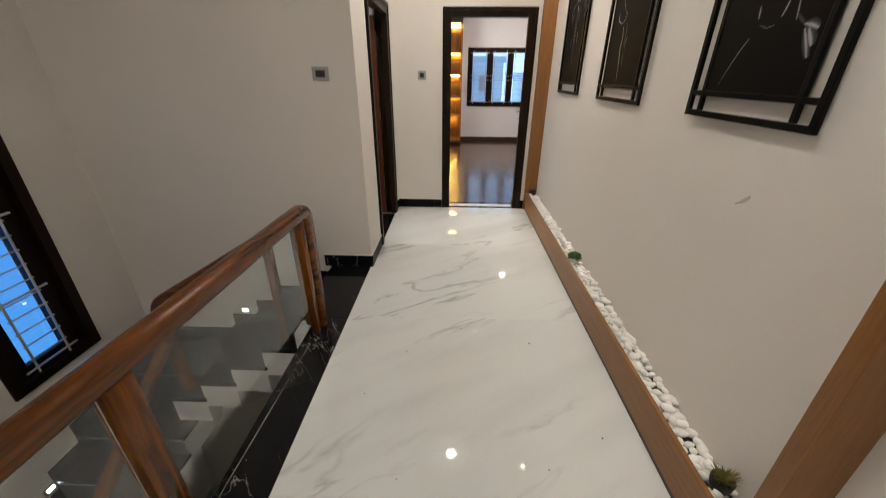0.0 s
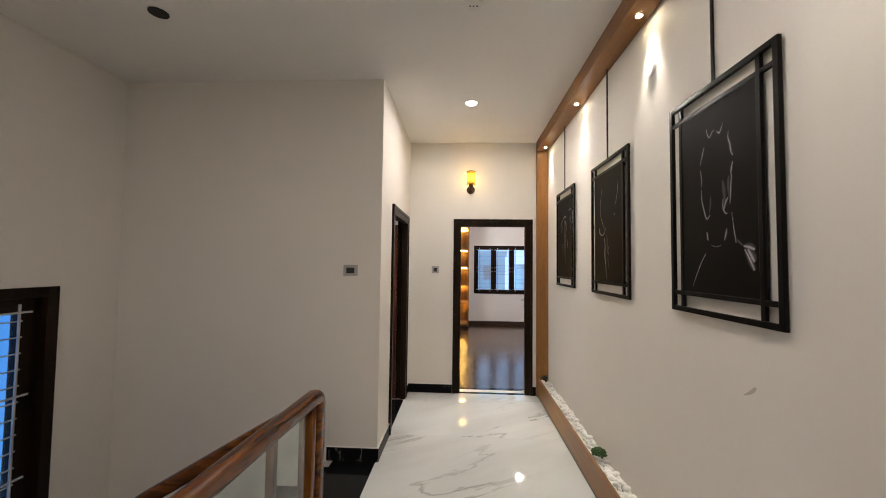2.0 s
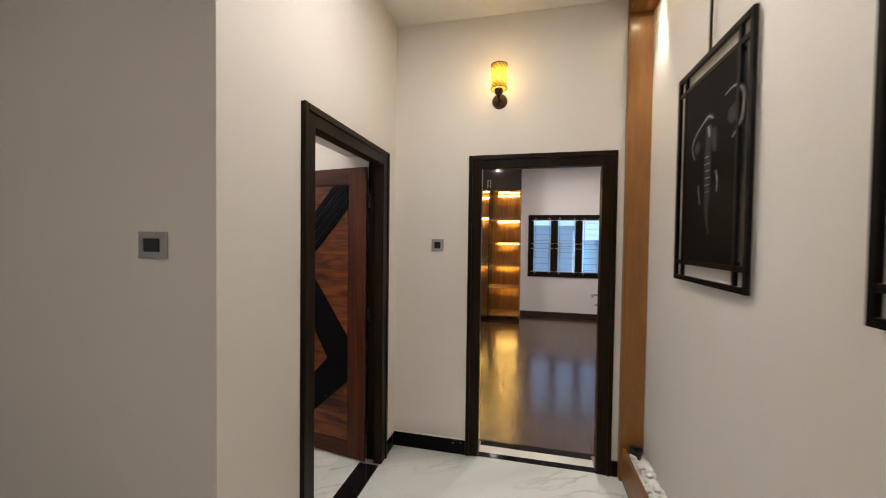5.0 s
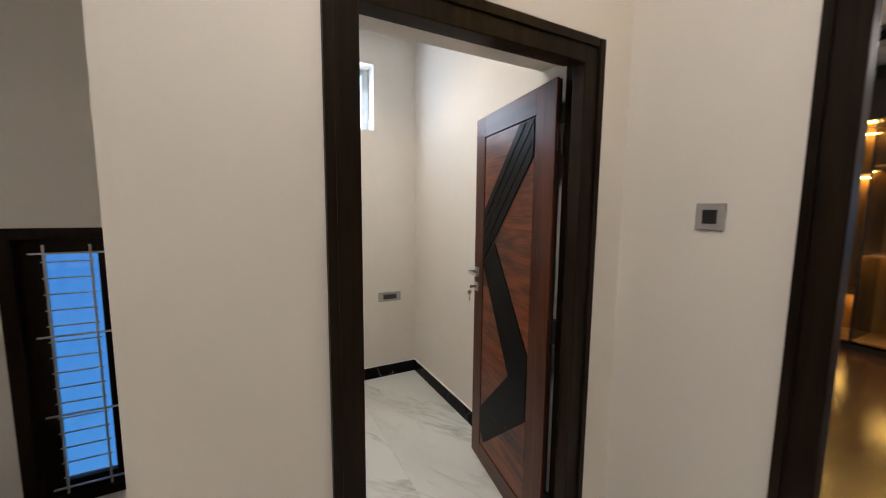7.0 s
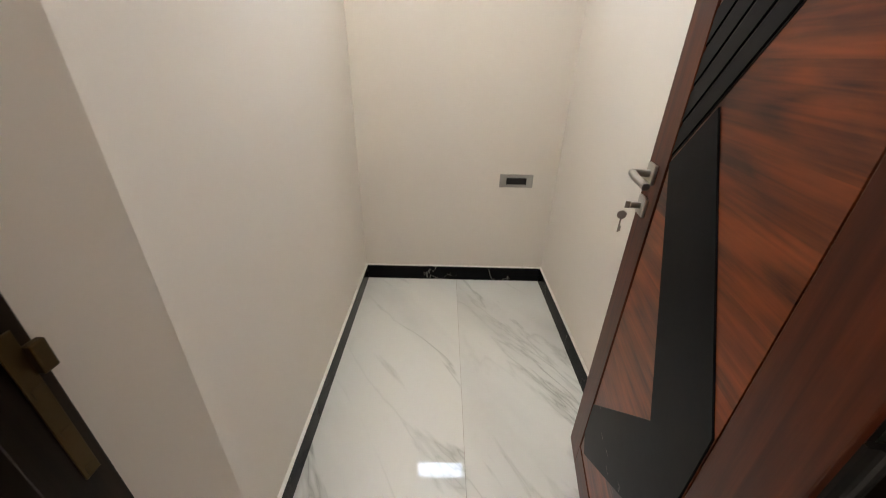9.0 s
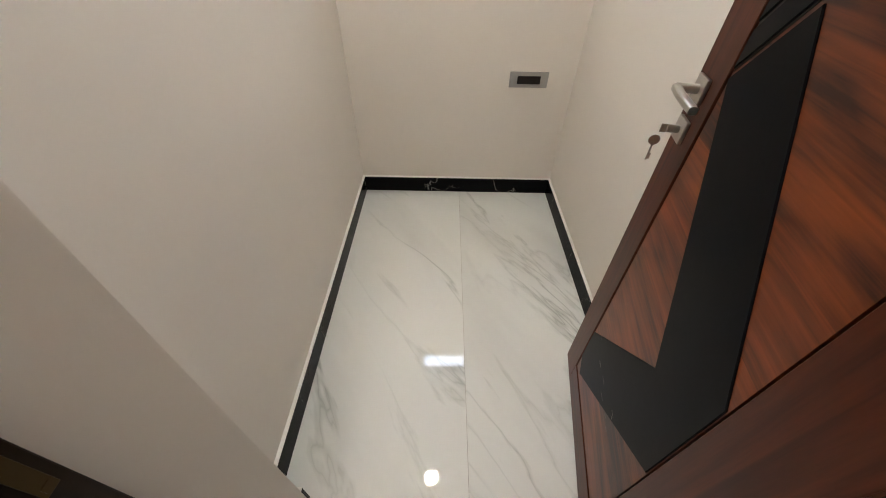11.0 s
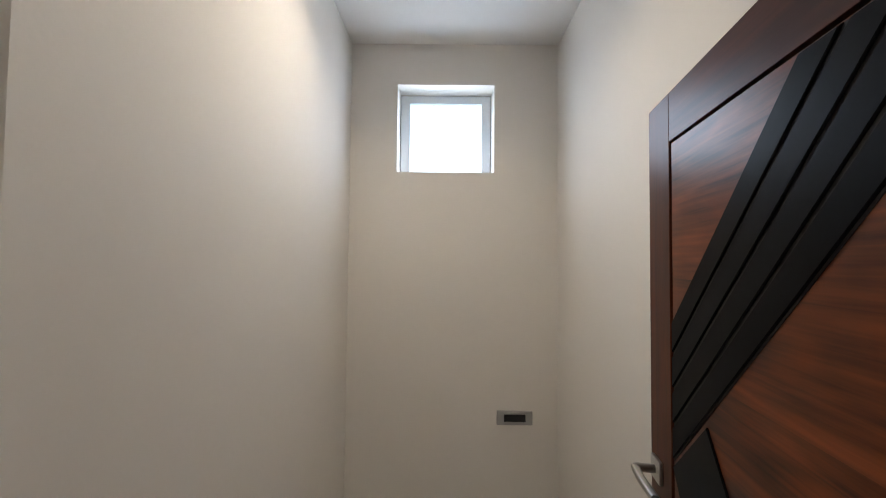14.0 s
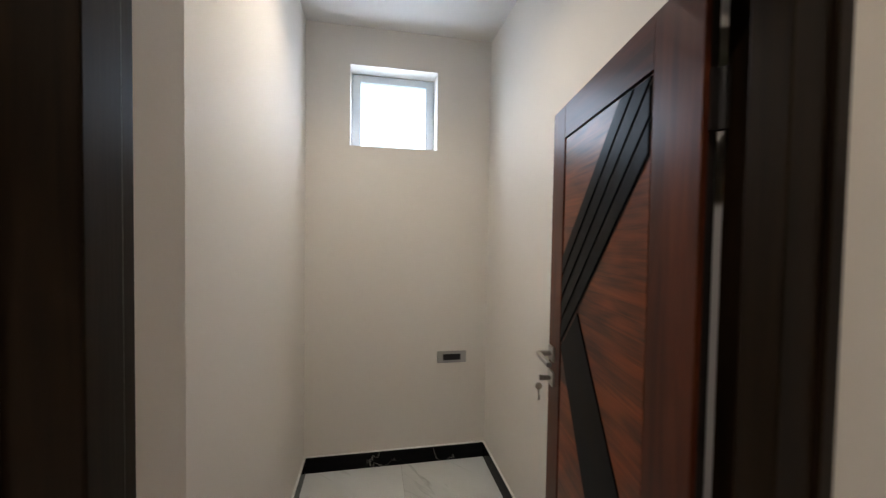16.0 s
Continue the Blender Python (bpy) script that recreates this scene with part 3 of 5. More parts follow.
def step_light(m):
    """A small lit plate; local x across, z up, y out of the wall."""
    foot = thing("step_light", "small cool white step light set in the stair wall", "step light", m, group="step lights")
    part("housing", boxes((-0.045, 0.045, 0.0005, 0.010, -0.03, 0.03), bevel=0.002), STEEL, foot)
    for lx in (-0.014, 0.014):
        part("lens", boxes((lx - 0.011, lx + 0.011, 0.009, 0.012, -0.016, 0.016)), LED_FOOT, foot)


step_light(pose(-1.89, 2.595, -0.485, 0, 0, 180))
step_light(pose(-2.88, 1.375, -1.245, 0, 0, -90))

# ---- railing along the corridor ----
RX = -0.83
rail_profile = rounded(0.075, 0.085, 0.026)
railing = thing("glass_railing", "polished teak handrail with clear glass panels on black granite", "railing", pose(-0.83, 1.78, 0, 0, 0, -2.0) @ pose(0.83, -1.78, 0))
top = [(RX, -2.55, 0.803)] + arc((RX, 1.78, 0.803), (RX, 0, 0.803), (RX, 1.78, 0.1), 0.075) + [(RX, 1.78, 0.001)]
part("handrail", sweep(bmesh.new(), top, rail_profile, (1, 0, 0)), TEAK, railing, smooth=True)
part("end_stile", boxes((RX - 0.027, RX + 0.027, 1.655, 1.713, 0.001, 0.768), bevel=0.012), TEAK_UP, railing, smooth=True)
for py in (0.50, -0.85, -2.1):
    part("post", boxes((RX - 0.032, RX + 0.032, py - 0.045, py + 0.045, 0.001, 0.768), bevel=0.010), TEAK_UP, railing, smooth=True)
for y0, y1 in ((0.55, 1.657), (-0.80, 0.45), (-2.05, -0.90)):
    pane = part("glass_panel", boxes((RX - 0.005, RX + 0.005, y0, y1, 0.002, 0.79)), RAIL_GLASS, railing)
    pane.visible_shadow = False

# sloping railing of the upper flight
stair_rail = thing("stair_railing", "dark polished teak stair handrail with clear glass", "railing")
SY = 1.80
a, b, c = Vector((-0.89, SY, 0.735)), Vector((-1.945, SY, 0.105)), Vector((-1.945, SY, -0.79))
part("handrail", sweep(bmesh.new(), [a] + arc(b, a, c, 0.08) + [c], rail_profile, (0, 1, 0)), TEAK_X, stair_rail, smooth=True)
part("post", boxes((-0.945, -0.892, SY - 0.027, SY + 0.027, -0.02, 0.705), bevel=0.010), TEAK_UP, stair_rail, smooth=True)
gl = bmesh.new()
q = [(-0.95, 0.66), (-0.95, -0.02), (-1.88, -0.60), (-1.88, 0.10)]
f = [gl.verts.new((x, SY - 0.005, z)) for x, z in q]
g = [gl.verts.new((x, SY + 0.005, z)) for x, z in q]
gl.faces.new(f)
gl.faces.new(g[::-1])
for k in range(4):
    gl.faces.new((f[k], g[k], g[(k + 1) % 4], f[(k + 1) % 4]))
bmesh.ops.recalc_face_normals(gl, faces=gl.faces)
sg = part("glass_panel", gl, RAIL_GLASS, stair_rail)
sg.visible_shadow = False


part("post", boxes((-1.137, -1.083, SY - 0.027, SY + 0.027, -0.16, 0.575), bevel=0.010), TEAK_UP, stair_rail, smooth=True)

# sloping railing of the lower flight
lower_rail = thing("stair_railing", "polished teak handrail of the lower stair flight with clear glass", "railing")
LX, FALL = -1.955, 0.182 / 0.246
drop = lambda y: -0.20 + FALL * 0.9 * (y - 1.76)
part("handrail", sweep(bmesh.new(), [(LX, 1.76, drop(1.76)), (LX, -0.6, drop(-0.6))], rail_profile, (1, 0, 0)), TEAK, lower_rail, smooth=True)
for py in (1.30, 0.25, -0.55):
    part("post", boxes((LX - 0.027, LX + 0.027, py - 0.03, py + 0.03, drop(py) - 1.0, drop(py) - 0.02), bevel=0.010), TEAK_UP, lower_rail, smooth=True)
for y0, y1 in ((0.29, 1.26), (-0.51, 0.21)):
    pane = prism([(y0, drop(y0) - 0.9), (y1, drop(y1) - 0.9), (y1, drop(y1) - 0.05), (y0, drop(y0) - 0.05)], LX - 0.005, LX + 0.005)
    for v in pane.verts:
        v.co = (v.co.y, v.co.x, v.co.z)
    bmesh.ops.recalc_face_normals(pane, faces=pane.faces)
    part("glass_panel", pane, RAIL_GLASS, lower_rail).visible_shadow = False


# ---- doors ----
def door_frame_y(name, x0, x1, z1, y_face, depth, w, label):
    """Frame in a wall that runs along x: stepped mouldings, proud of the wall."""
    fr = thing(name, label, "door frame")
    fr["kind"] = "structure"
    for nm, spans in (("jamb", (x0, x0 + w)), ("jamb", (x1 - w, x1))):
        inner = 1 if spans[0] == x0 else -1
        lo, hi = spans
        bm = boxes((lo, hi, y_face - 0.014, y_face + 0.045, 0.001, z1), bevel=0.003)
        box(bm, lo + (0.004 if inner > 0 else 0.035), hi - (0.035 if inner > 0 else 0.004), y_face + 0.045, y_face + depth, 0.001, z1 - 0.004, bevel=0.002)
        box(bm, lo + (0 if inner > 0 else 0.066), hi - (0.066 if inner > 0 else 0), y_face - 0.022, y_face - 0.013, 0.001, z1, bevel=0.002)
        part(nm, bm, FRAME, fr)
    bm = boxes((x0 + w, x1 - w, y_face - 0.0138, y_face + 0.045, z1 - w, z1), bevel=0.003)
    box(bm, x0 + w - 0.035, x1 - w + 0.035, y_face + 0.045, y_face + depth, z1 - w + 0.035, z1 - 0.004, bevel=0.002)
    box(bm, x0 + w * 0.35, x1 - w * 0.35, y_face - 0.0218, y_face - 0.013, z1 - w * 0.35, z1, bevel=0.002)
    part("head", bm, FRAME, fr)
    return fr


def door_frame_x(name, y0, y1, z1, x_face, depth, hinge_depth, w, label):
    """Frame in a wall that runs along y, facing +x."""
    fr = thing(name, label, "door frame")
    fr["kind"] = "structure"
    for lo, hi, inner in ((y0, y0 + w, 1), (y1 - w, y1, -1)):
        bm = boxes((x_face - 0.045, x_face + 0.014, lo, hi, 0.001, z1), bevel=0.003)
        box(bm, x_face - (depth if inner > 0 else hinge_depth), x_face - 0.045, lo + (0.004 if inner > 0 else 0.035), hi - (0.035 if inner > 0 else 0.004), 0.001, z1 - 0.004, bevel=0.002)
        box(bm, x_face + 0.013, x_face + 0.022, lo + (0 if inner > 0 else 0.066), hi - (0.066 if inner > 0 else 0), 0.001, z1, bevel=0.002)
        part("jamb", bm, FRAME, fr)
    bm = boxes((x_face - 0.045, x_face + 0.0138, y0 + w, y1 - w, z1 - w, z1), bevel=0.003)
    box(bm, x_face - depth, x_face - 0.045, y0 + w - 0.035, y1 - w + 0.035, z1 - w + 0.035, z1 - 0.004, bevel=0.002)
    box(bm, x_face + 0.013, x_face + 0.0218, y0 + w * 0.35, y1 - w * 0.35, z1 - w * 0.35, z1, bevel=0.002)
    part("head", bm, FRAME, fr)
    return fr


door_frame_y("door_frame_bedroom", -0.110, 0.858, 2.13, 4.2, 0.15, 0.092, "dark walnut bedroom door frame with stepped moulding")
frame_1 = door_frame_x("door_frame_store", 3.036, 4.029, 2.13, -0.66, 0.125, 0.110, 0.092, "dark walnut store room door frame with stepped moulding")
strike = boxes((-0.773, -0.755, 3.0935, 3.0955, 0.99, 1.19), bevel=0.0008)
box(strike, -0.788, -0.772, 3.0935, 3.103, 1.135, 1.170, bevel=0.002)
for hole_z in (1.0, 1.06, 1.12):
    box(strike, -0.769, -0.759, 3.0950, 3.0965, hole_z - 0.006, hole_z + 0.006)
part("strike_plate", strike, BRASS, frame_1, "worn brass strike plate")


def clip_poly(poly, f0, f1, z0, z1):
    """Cut a polygon to a rectangle."""
    for axis, limit, sign in ((0, f0, 1), (0, f1, -1), (1, z0, 1), (1, z1, -1)):
        out = []
        for p, q in zip(poly, poly[1:] + poly[:1]):
            dp, dq = sign * (p[axis] - limit), sign * (q[axis] - limit)
            if dp >= 0:
                out.append(p)
            if dp * dq < 0:
                t = dp / (dp - dq)
                out.append((p[0] + t * (q[0] - p[0]), p[1] + t * (q[1] - p[1])))
        poly = out
        if not poly:
            return poly
    return poly


# splay is assumed: it turns the face from the room lamp to darken it
reveal = prism([(-0.79, 3.0435), (-0.9598, 3.0435), (-0.9598, 3.072)], 0.001, 2.117)
for v in reveal.verts:
    v.co = (v.co.x, v.co.z, v.co.y)
bmesh.ops.recalc_face_normals(reveal, faces=reveal.faces)
structure("wall_reveal", reveal, PAINT, "splayed cream plaster reveal behind the door frame", "wall")


def lever_handle(parent, u, z, y):
    """Lever on a square rose, and a lock rose below it."""
    h = part("lever_handle", boxes((u - 0.026, u + 0.026, y, y + 0.009, z - 0.026, z + 0.026), bevel=0.002), STEEL, parent, "brushed steel lever")
    bm = bmesh.new()
    cylinder(bm, 0.010, 0.010, 0.045, pose(u, y + 0.030, z, 90), 14)
    part("neck", bm, STEEL, h, smooth=True)
    part("lever", sweep(bmesh.new(), [(u, y + 0.052, z), (u - 0.05, y + 0.056, z), (u - 0.115, y + 0.050, z - 0.004)], rounded(0.016, 0.018, 0.005), (0, 0, 1)), STEEL, h, smooth=True)
    lock = part("lock_rose", boxes((u - 0.026, u + 0.026, y, y + 0.009, z - 0.116, z - 0.064), bevel=0.002), STEEL, parent, "brushed steel lock")
    bm = bmesh.new()
    cylinder(bm, 0.009, 0.009, 0.03, pose(u, y + 0.02, z - 0.09, 90), 14)
    part("cylinder", bm, STEEL, lock, smooth=True)
    return lock


def store_door():
    """Hardwood leaf: hinge at u=0, free edge at u=W; the face shown is at +y."""
    W, H0, H1, T = 0.760, 0.012, 2.024, 0.036
    d = thing("door_1", "open red hardwood door with a zigzag black lacquer inlay", "door", pose(-0.765, 3.922, 0, 0, 0, 170.5))
    d["kind"] = "structure"
    F = lambda f: f * W
    u0, u1, z0, z1 = F(0.194), F(0.841), 0.125, 1.907
    g = 0.006
    part("core", boxes((0.012, W - 0.001, -T + 0.002, -0.012, H0 + 0.001, H1 - 0.001)), GROOVE, d, "black painted door edge")
    part("stile", boxes((0.0, u0 - g, -0.012, 0, H0, H1), bevel=0.002), LEAF_STILE, d)
    part("stile", boxes((u1 + g, W, -T, 0, H0, H1), bevel=0.002), LEAF_STILE, d)
    part("rail", boxes((u0 - g, u1 + g, -0.012, -0.0003, z1 + g, H1), bevel=0.001), LEAF_RAIL, d)
    part("rail", boxes((u0 - g, u1 + g, -0.012, -0.0003, H0, z0 - g), bevel=0.001), LEAF_RAIL, d)
    part("back_panel", boxes((0.03, W - 0.001, -T - 0.006, -T + 0.002, H0, H1)), LEAF_STILE, d)
    heights = (0.17, 0.13, 0.19, 0.11, 0.16, 0.14, 0.20, 0.12, 0.17, 0.15, 0.13)
    zb = z0
    for k, h in enumerate(heights):
        zt = z1 if k == len(heights) - 1 else zb + h * (z1 - z0) / sum(heights)
        part("panel_board", boxes((u0, u1, -0.012, -0.003, zb, zt)), LEAF_PANEL, d, "figured hardwood board")
        zb = zt
    slope = 0.822
    hi, lo = 1.515, 1.212
    for k in range(4):
        za, zb = hi - (hi - lo) * k / 4 - 0.006, hi - (hi - lo) * (k + 1) / 4 + 0.006
        run = 0.75
        poly = clip_poly([(0.841, za), (0.841 - run, za + slope * run), (0.841 - run, zb + slope * run), (0.841, zb)], 0.197, 0.838, 0.13, 1.904)
        part("inlay_strip", prism([(F(f), z) for f, z in poly], -0.006, 0.0015, 0.0015), INLAY, d)
    back = clip_poly([(0.841, hi), (0.091, hi + slope * 0.75), (0.091, lo + slope * 0.75), (0.841, lo)], 0.197, 0.838, 0.13, 1.904)
    part("inlay_bed", prism([(F(f), z) for f, z in back], -0.006, -0.002), GROOVE, d)
    part("inlay_band", prism([(F(f), z) for f, z in [(0.838, 1.203), (0.66, 1.345), (0.197, 0.860), (0.197, 0.54), (0.775, 0.155), (0.838, 0.21), (0.838, 0.36), (0.42, 0.688)]], -0.006, 0.001, 0.0012), INLAY, d)
    scratch_rnd = random.Random(12)
    for k in range(9):
        f, z, ln = scratch_rnd.uniform(0.40, 0.76), scratch_rnd.uniform(0.30, 0.42), scratch_rnd.uniform(0.008, 0.035)
        part("scratch", boxes((F(f), F(f) + ln, 0.0008, 0.0013, z, z + scratch_rnd.uniform(0.0008, 0.002))), SCRATCH, d, "pale scratch in the lacquer")
    lock = lever_handle(d, W - 0.045, 1.155, 0.0)
    key = bmesh.new()
    u, z = W - 0.045, 1.065
    box(key, u - 0.0015, u + 0.0015, 0.034, 0.048, z - 0.010, z + 0.010, bevel=0.001)
    cylinder(key, 0.013, 0.013, 0.002, pose(u + 0.01, 0.046, z - 0.035, 0, 90), 16)
    box(key, u + 0.009, u + 0.011, 0.044, 0.048, z - 0.088, z - 0.040)
    box(key, u + 0.009, u + 0.011, 0.040, 0.046, z - 0.085, z - 0.070)
    part("key", key, STEEL, lock, "steel keys hanging from the lock")
    for hz in (0.25, 1.02, 1.80):
        hb = bmesh.new()
        cylinder(hb, 0.008, 0.008, 0.10, pose(-0.006, -0.030, hz), 12)
        box(hb, -0.006, 0.004, -0.034, -0.010, hz - 0.05, hz + 0.05)
        part("hinge", hb, GROOVE, d)
    return d


store_door()


def bedroom_door():
    d = thing("door_2", "dark hardwood bedroom door standing wide open", "door", pose(0.795, 4.425, 0, 0, 0, 79.0))
    d["kind"] = "structure"
    part("leaf", boxes((0.01, 0.80, -0.036, 0, 0.012, 2.04), bevel=0.002), LEAF_STILE, d)
    lever_handle(d, 0.745, 1.06, 0.0)
    return d


bedroom_door()


# ---- windows ----
def stair_window():
    w = thing("window_1", "tall dark walnut stair window with a steel grille", "window")
    w["kind"] = "structure"
    y0, y1, z0, z1 = 1.490, 2.137, -0.495, 1.378
    for nm, s in (("frame_side", (y0, y0 + 0.075, z0, z1)), ("frame_side", (y1 - 0.075, y1, z0, z1)), ("frame_head", (y0 + 0.075, y1 - 0.075, z1 - 0.07, z1)), ("frame_sill", (y0 + 0.075, y1 - 0.075, z0, z0 + 0.07))):
        part(nm, boxes((-2.99, -2.862, *s), bevel=0.004), FRAME, w)
    for nm, s in (("sash_stile", (y0 + 0.075, 1.675, z0 + 0.07, z1 - 0.07)), ("sash_stile", (1.945, y1 - 0.075, z0 + 0.07, z1 - 0.07)), ("sash_rail", (1.675, 1.945, 1.215, z1 - 0.07)), ("sash_rail", (1.675, 1.945, z0 + 0.07, -0.36))):
        part(nm, boxes((-2.985, -2.93, *s), bevel=0.004), FRAME, w)
    p = part("pane", boxes((-2.95, -2.944, 1.670, 1.950, -0.365, 1.22)), PANE, w)
    p.visible_shadow = False
    for gy in (1.697, 1.922):
        part("grille_upright", boxes((-2.895, -2.883, gy - 0.006, gy + 0.006, -0.45, 1.27), bevel=0.002), GRILLE, w)
    bar = boxes((-2.893, -2.885, 1.680, 1.940, -0.004, 0.004))
    me = mesh_of("grille_bar", bar, GRILLE)
    for k in range(15):
        ob = new("grille_bar", me)
        ob.parent, ob.location = w, (0, 0, -0.31 + 0.105 * k)
    peg = mesh_of("grille_peg", boxes((-2.896, -2.884, 1.625, 1.995, -0.006, 0.006), bevel=0.001), GRILLE)
    for z in (-0.385, 0.13, 0.67, 1.215):
        ob = new("grille_peg", peg)
        ob.parent, ob.location = w, (0, 0, z)
    return w


stair_window()


def bedroom_window():
    w = thing("window_2", "black triple bedroom window with horizontal steel bars", "window")
    w["kind"] = "structure"
    x0, x1, z0, z1 = 0.312, 1.831, 0.814, 2.077
    y0, y1 = 9.387, 9.495
    part("frame_head", boxes((x0, x1, y0, y1, z1 - 0.10, z1), bevel=0.004), FRAME, w)
    part("frame_sill", boxes((x0, x1, y0, y1, z0, z0 + 0.10), bevel=0.004), FRAME, w)
    lights = [(0.424, 0.761), (0.900, 1.236), (1.370, 1.706)]
    edges = [x0] + [v for p in lights for v in p] + [x1]
    for k in range(0, 8, 2):
        part("mullion", boxes((edges[k], edges[k + 1], y0, y1, z0 + 0.10, z1 - 0.10), bevel=0.004), FRAME, w)
    for a, b in lights:
        p = part("pane", boxes((a - 0.005, b + 0.005, 9.445, 9.450, z0 + 0.095, z1 - 0.095)), PANE, w)
        p.visible_shadow = False
        for gx in (a + 0.03, b - 0.03):
            part("grille_upright", boxes((gx - 0.006, gx + 0.006, 9.373, 9.386, z0 + 0.06, z1 - 0.06)), GRILLE, w)
        me = mesh_of("grille_bar", boxes((a - 0.005, b + 0.005, 9.389, 9.396, -0.004, 0.004)), GRILLE)
        for k in range(9):
            ob = new("grille_bar", me)
            ob.parent, ob.location = w, (0, 0, z0 + 0.155 + 0.118 * k)
        me = mesh_of("grille_peg", boxes((a - 0.05, b + 0.05, 9.373, 9.384, -0.006, 0.006)), GRILLE)
        for z in (z0 + 0.11, z0 + 0.58, z0 + 0.68, z1 - 0.11):
            ob = new("grille_peg", me)
            ob.parent, ob.location = w, (0, 0, z)
    return w


bedroom_window()


def ventilator():
    w = thing("window_3", "small high ventilator with frosted glass in a pale aluminium frame", "window")
    w["kind"] = "structure"
    y0, y1, z0, z1 = 3.241, 3.815, 2.172, 2.694
    x0, x1 = -2.943, -2.898
    for nm, s in (("frame_side", (y0, y0 + 0.058, z0, z1)), ("frame_side", (y1 - 0.058, y1, z0, z1)), ("frame_head", (y0 + 0.058, y1 - 0.058, z1 - 0.05, z1)), ("frame_sill", (y0 + 0.058, y1 - 0.058, z0, z0 + 0.02))):
        part(nm, boxes((x0, x1, *s), bevel=0.003), ALU, w)
    # the pane itself emits, in place of sky light passing through
    part("frosted_pane", boxes((-2.938, -2.928, y0 + 0.05, y1 - 0.05, z0 + 0.015, z1 - 0.045)), FROST, w, "frosted pane glowing in place of daylight")
    return w


ventilator()

# sky and neighbouring houses outside
structure("backdrop_stair", boxes((-9.0, -8.9, -6, 12, -6, 9)), sky_gradient("dusk_sky_stair", (0.09, 0.36, 0.90), (0.06, 0.25, 0.78), -4.0, 6.0, 1.0), "blue dusk sky beyond the stair window", "backdrop")
structure("backdrop_bedroom", boxes((-30, 40, 60, 60.2, -20, 30)), sky_gradient("dusk_sky_bedroom", (0.46, 0.70, 1.0), (0.36, 0.62, 1.0), -1.0, 9.0, 1.9), "pale blue dusk sky beyond the bedroom window", "backdrop")


def neighbour(x, y, w, d, h, tone, label):
    """A flat-roofed house with storeys of windows, seen far off; its surfaces emit their dusk tone."""
    n = thing("house", label, "house")
    # walls and windows glow in place of the dusk light falling on them
    m = glow("self_lit_dusk_wall", tone, 0.62)
    dark = glow("self_lit_dusk_window", (0.10, 0.20, 0.34), 0.5)
    part("wall", boxes((x, x + w, y, y + d, -8, h)), m, n)
    part("parapet", boxes((x - 0.15, x + w + 0.15, y - 0.15, y + d, h, h + 0.5)), m, n)
    storeys = int((h + 8) // 3)
    for s in range(storeys):
        for k in range(int(w // 2.2)):
            part("window", boxes((x + 0.6 + 2.2 * k, x + 1.7 + 2.2 * k, y - 0.05, y + 0.02, h - 2.2 - 3 * s, h - 0.9 - 3 * s)), dark, n)
    return n


neighbour(-3, 34, 7, 6, 2.4, (0.17, 0.46, 0.90), "pale flat-roofed house seen at dusk")
neighbour(5.2, 30, 6, 6, 1.2, (0.08, 0.40, 0.80), "pale blue flat-roofed house seen at dusk")
neighbour(-12, 40, 8, 6, 4.2, (0.12, 0.38, 0.75), "grey flat-roofed house seen at dusk")
neighbour(12, 40, 9, 6, 3.6, (0.24, 0.54, 0.95), "white flat-roofed house seen at dusk")

# ---- wooden surround, planter and pebbles ----
surround = thing("wooden_surround", "oak veneered surround framing the picture wall", "wall panelling")
surround["kind"] = "structure"
part("post", boxes((0.900, 1.039, 4.15, 4.199, 0.001, 2.968), bevel=0.002), VENEER_Z, surround)
part("post", boxes((0.900, 1.039, 0.412, 0.463, 0.001, 2.968), bevel=0.002), VENEER_Z, surround)
part("beam", boxes((0.900, 1.039, 0.400, 4.199, 2.970, CEIL - 0.001), bevel=0.002), VENEER_Y, surround)
planter = thing("pebble_planter", "low oak-fronted trough of white pebbles along the wall", "planter")
part("front_board", boxes((0.914, 0.934, 0.469, 4.1669, 0.026, 0.222), bevel=0.002), VENEER_Y, planter)
part("bed", boxes((0.934, 1.039, 0.469, 4.1669, 0.001, 0.165)), SOIL, planter)
part("plinth", boxes((0.917, 0.9338, 0.469, 4.1669, 0.001, 0.0258)), DARK_SKIRT, planter, "dark recessed foot strip")


def pebble_mesh(seed):
    rnd = random.Random(seed)
    bm = bmesh.new()
    bmesh.ops.create_icosphere(bm, subdivisions=2, radius=1)
    sx, sy, sz = rnd.uniform(0.020, 0.030), rnd.uniform(0.015, 0.021), rnd.uniform(0.012, 0.016)
    ph = rnd.uniform(0, 6)
    for v in bm.verts:
        k = 1 + 0.13 * math.sin(2.2 * v.co.x + ph) + 0.1 * math.cos(2.6 * v.co.y + ph)
        v.co = Vector((v.co.x * sx * k, v.co.y * sy * k, v.co.z * sz * (1 + 0.1 * math.sin(ph + v.co.x))))
    return bm


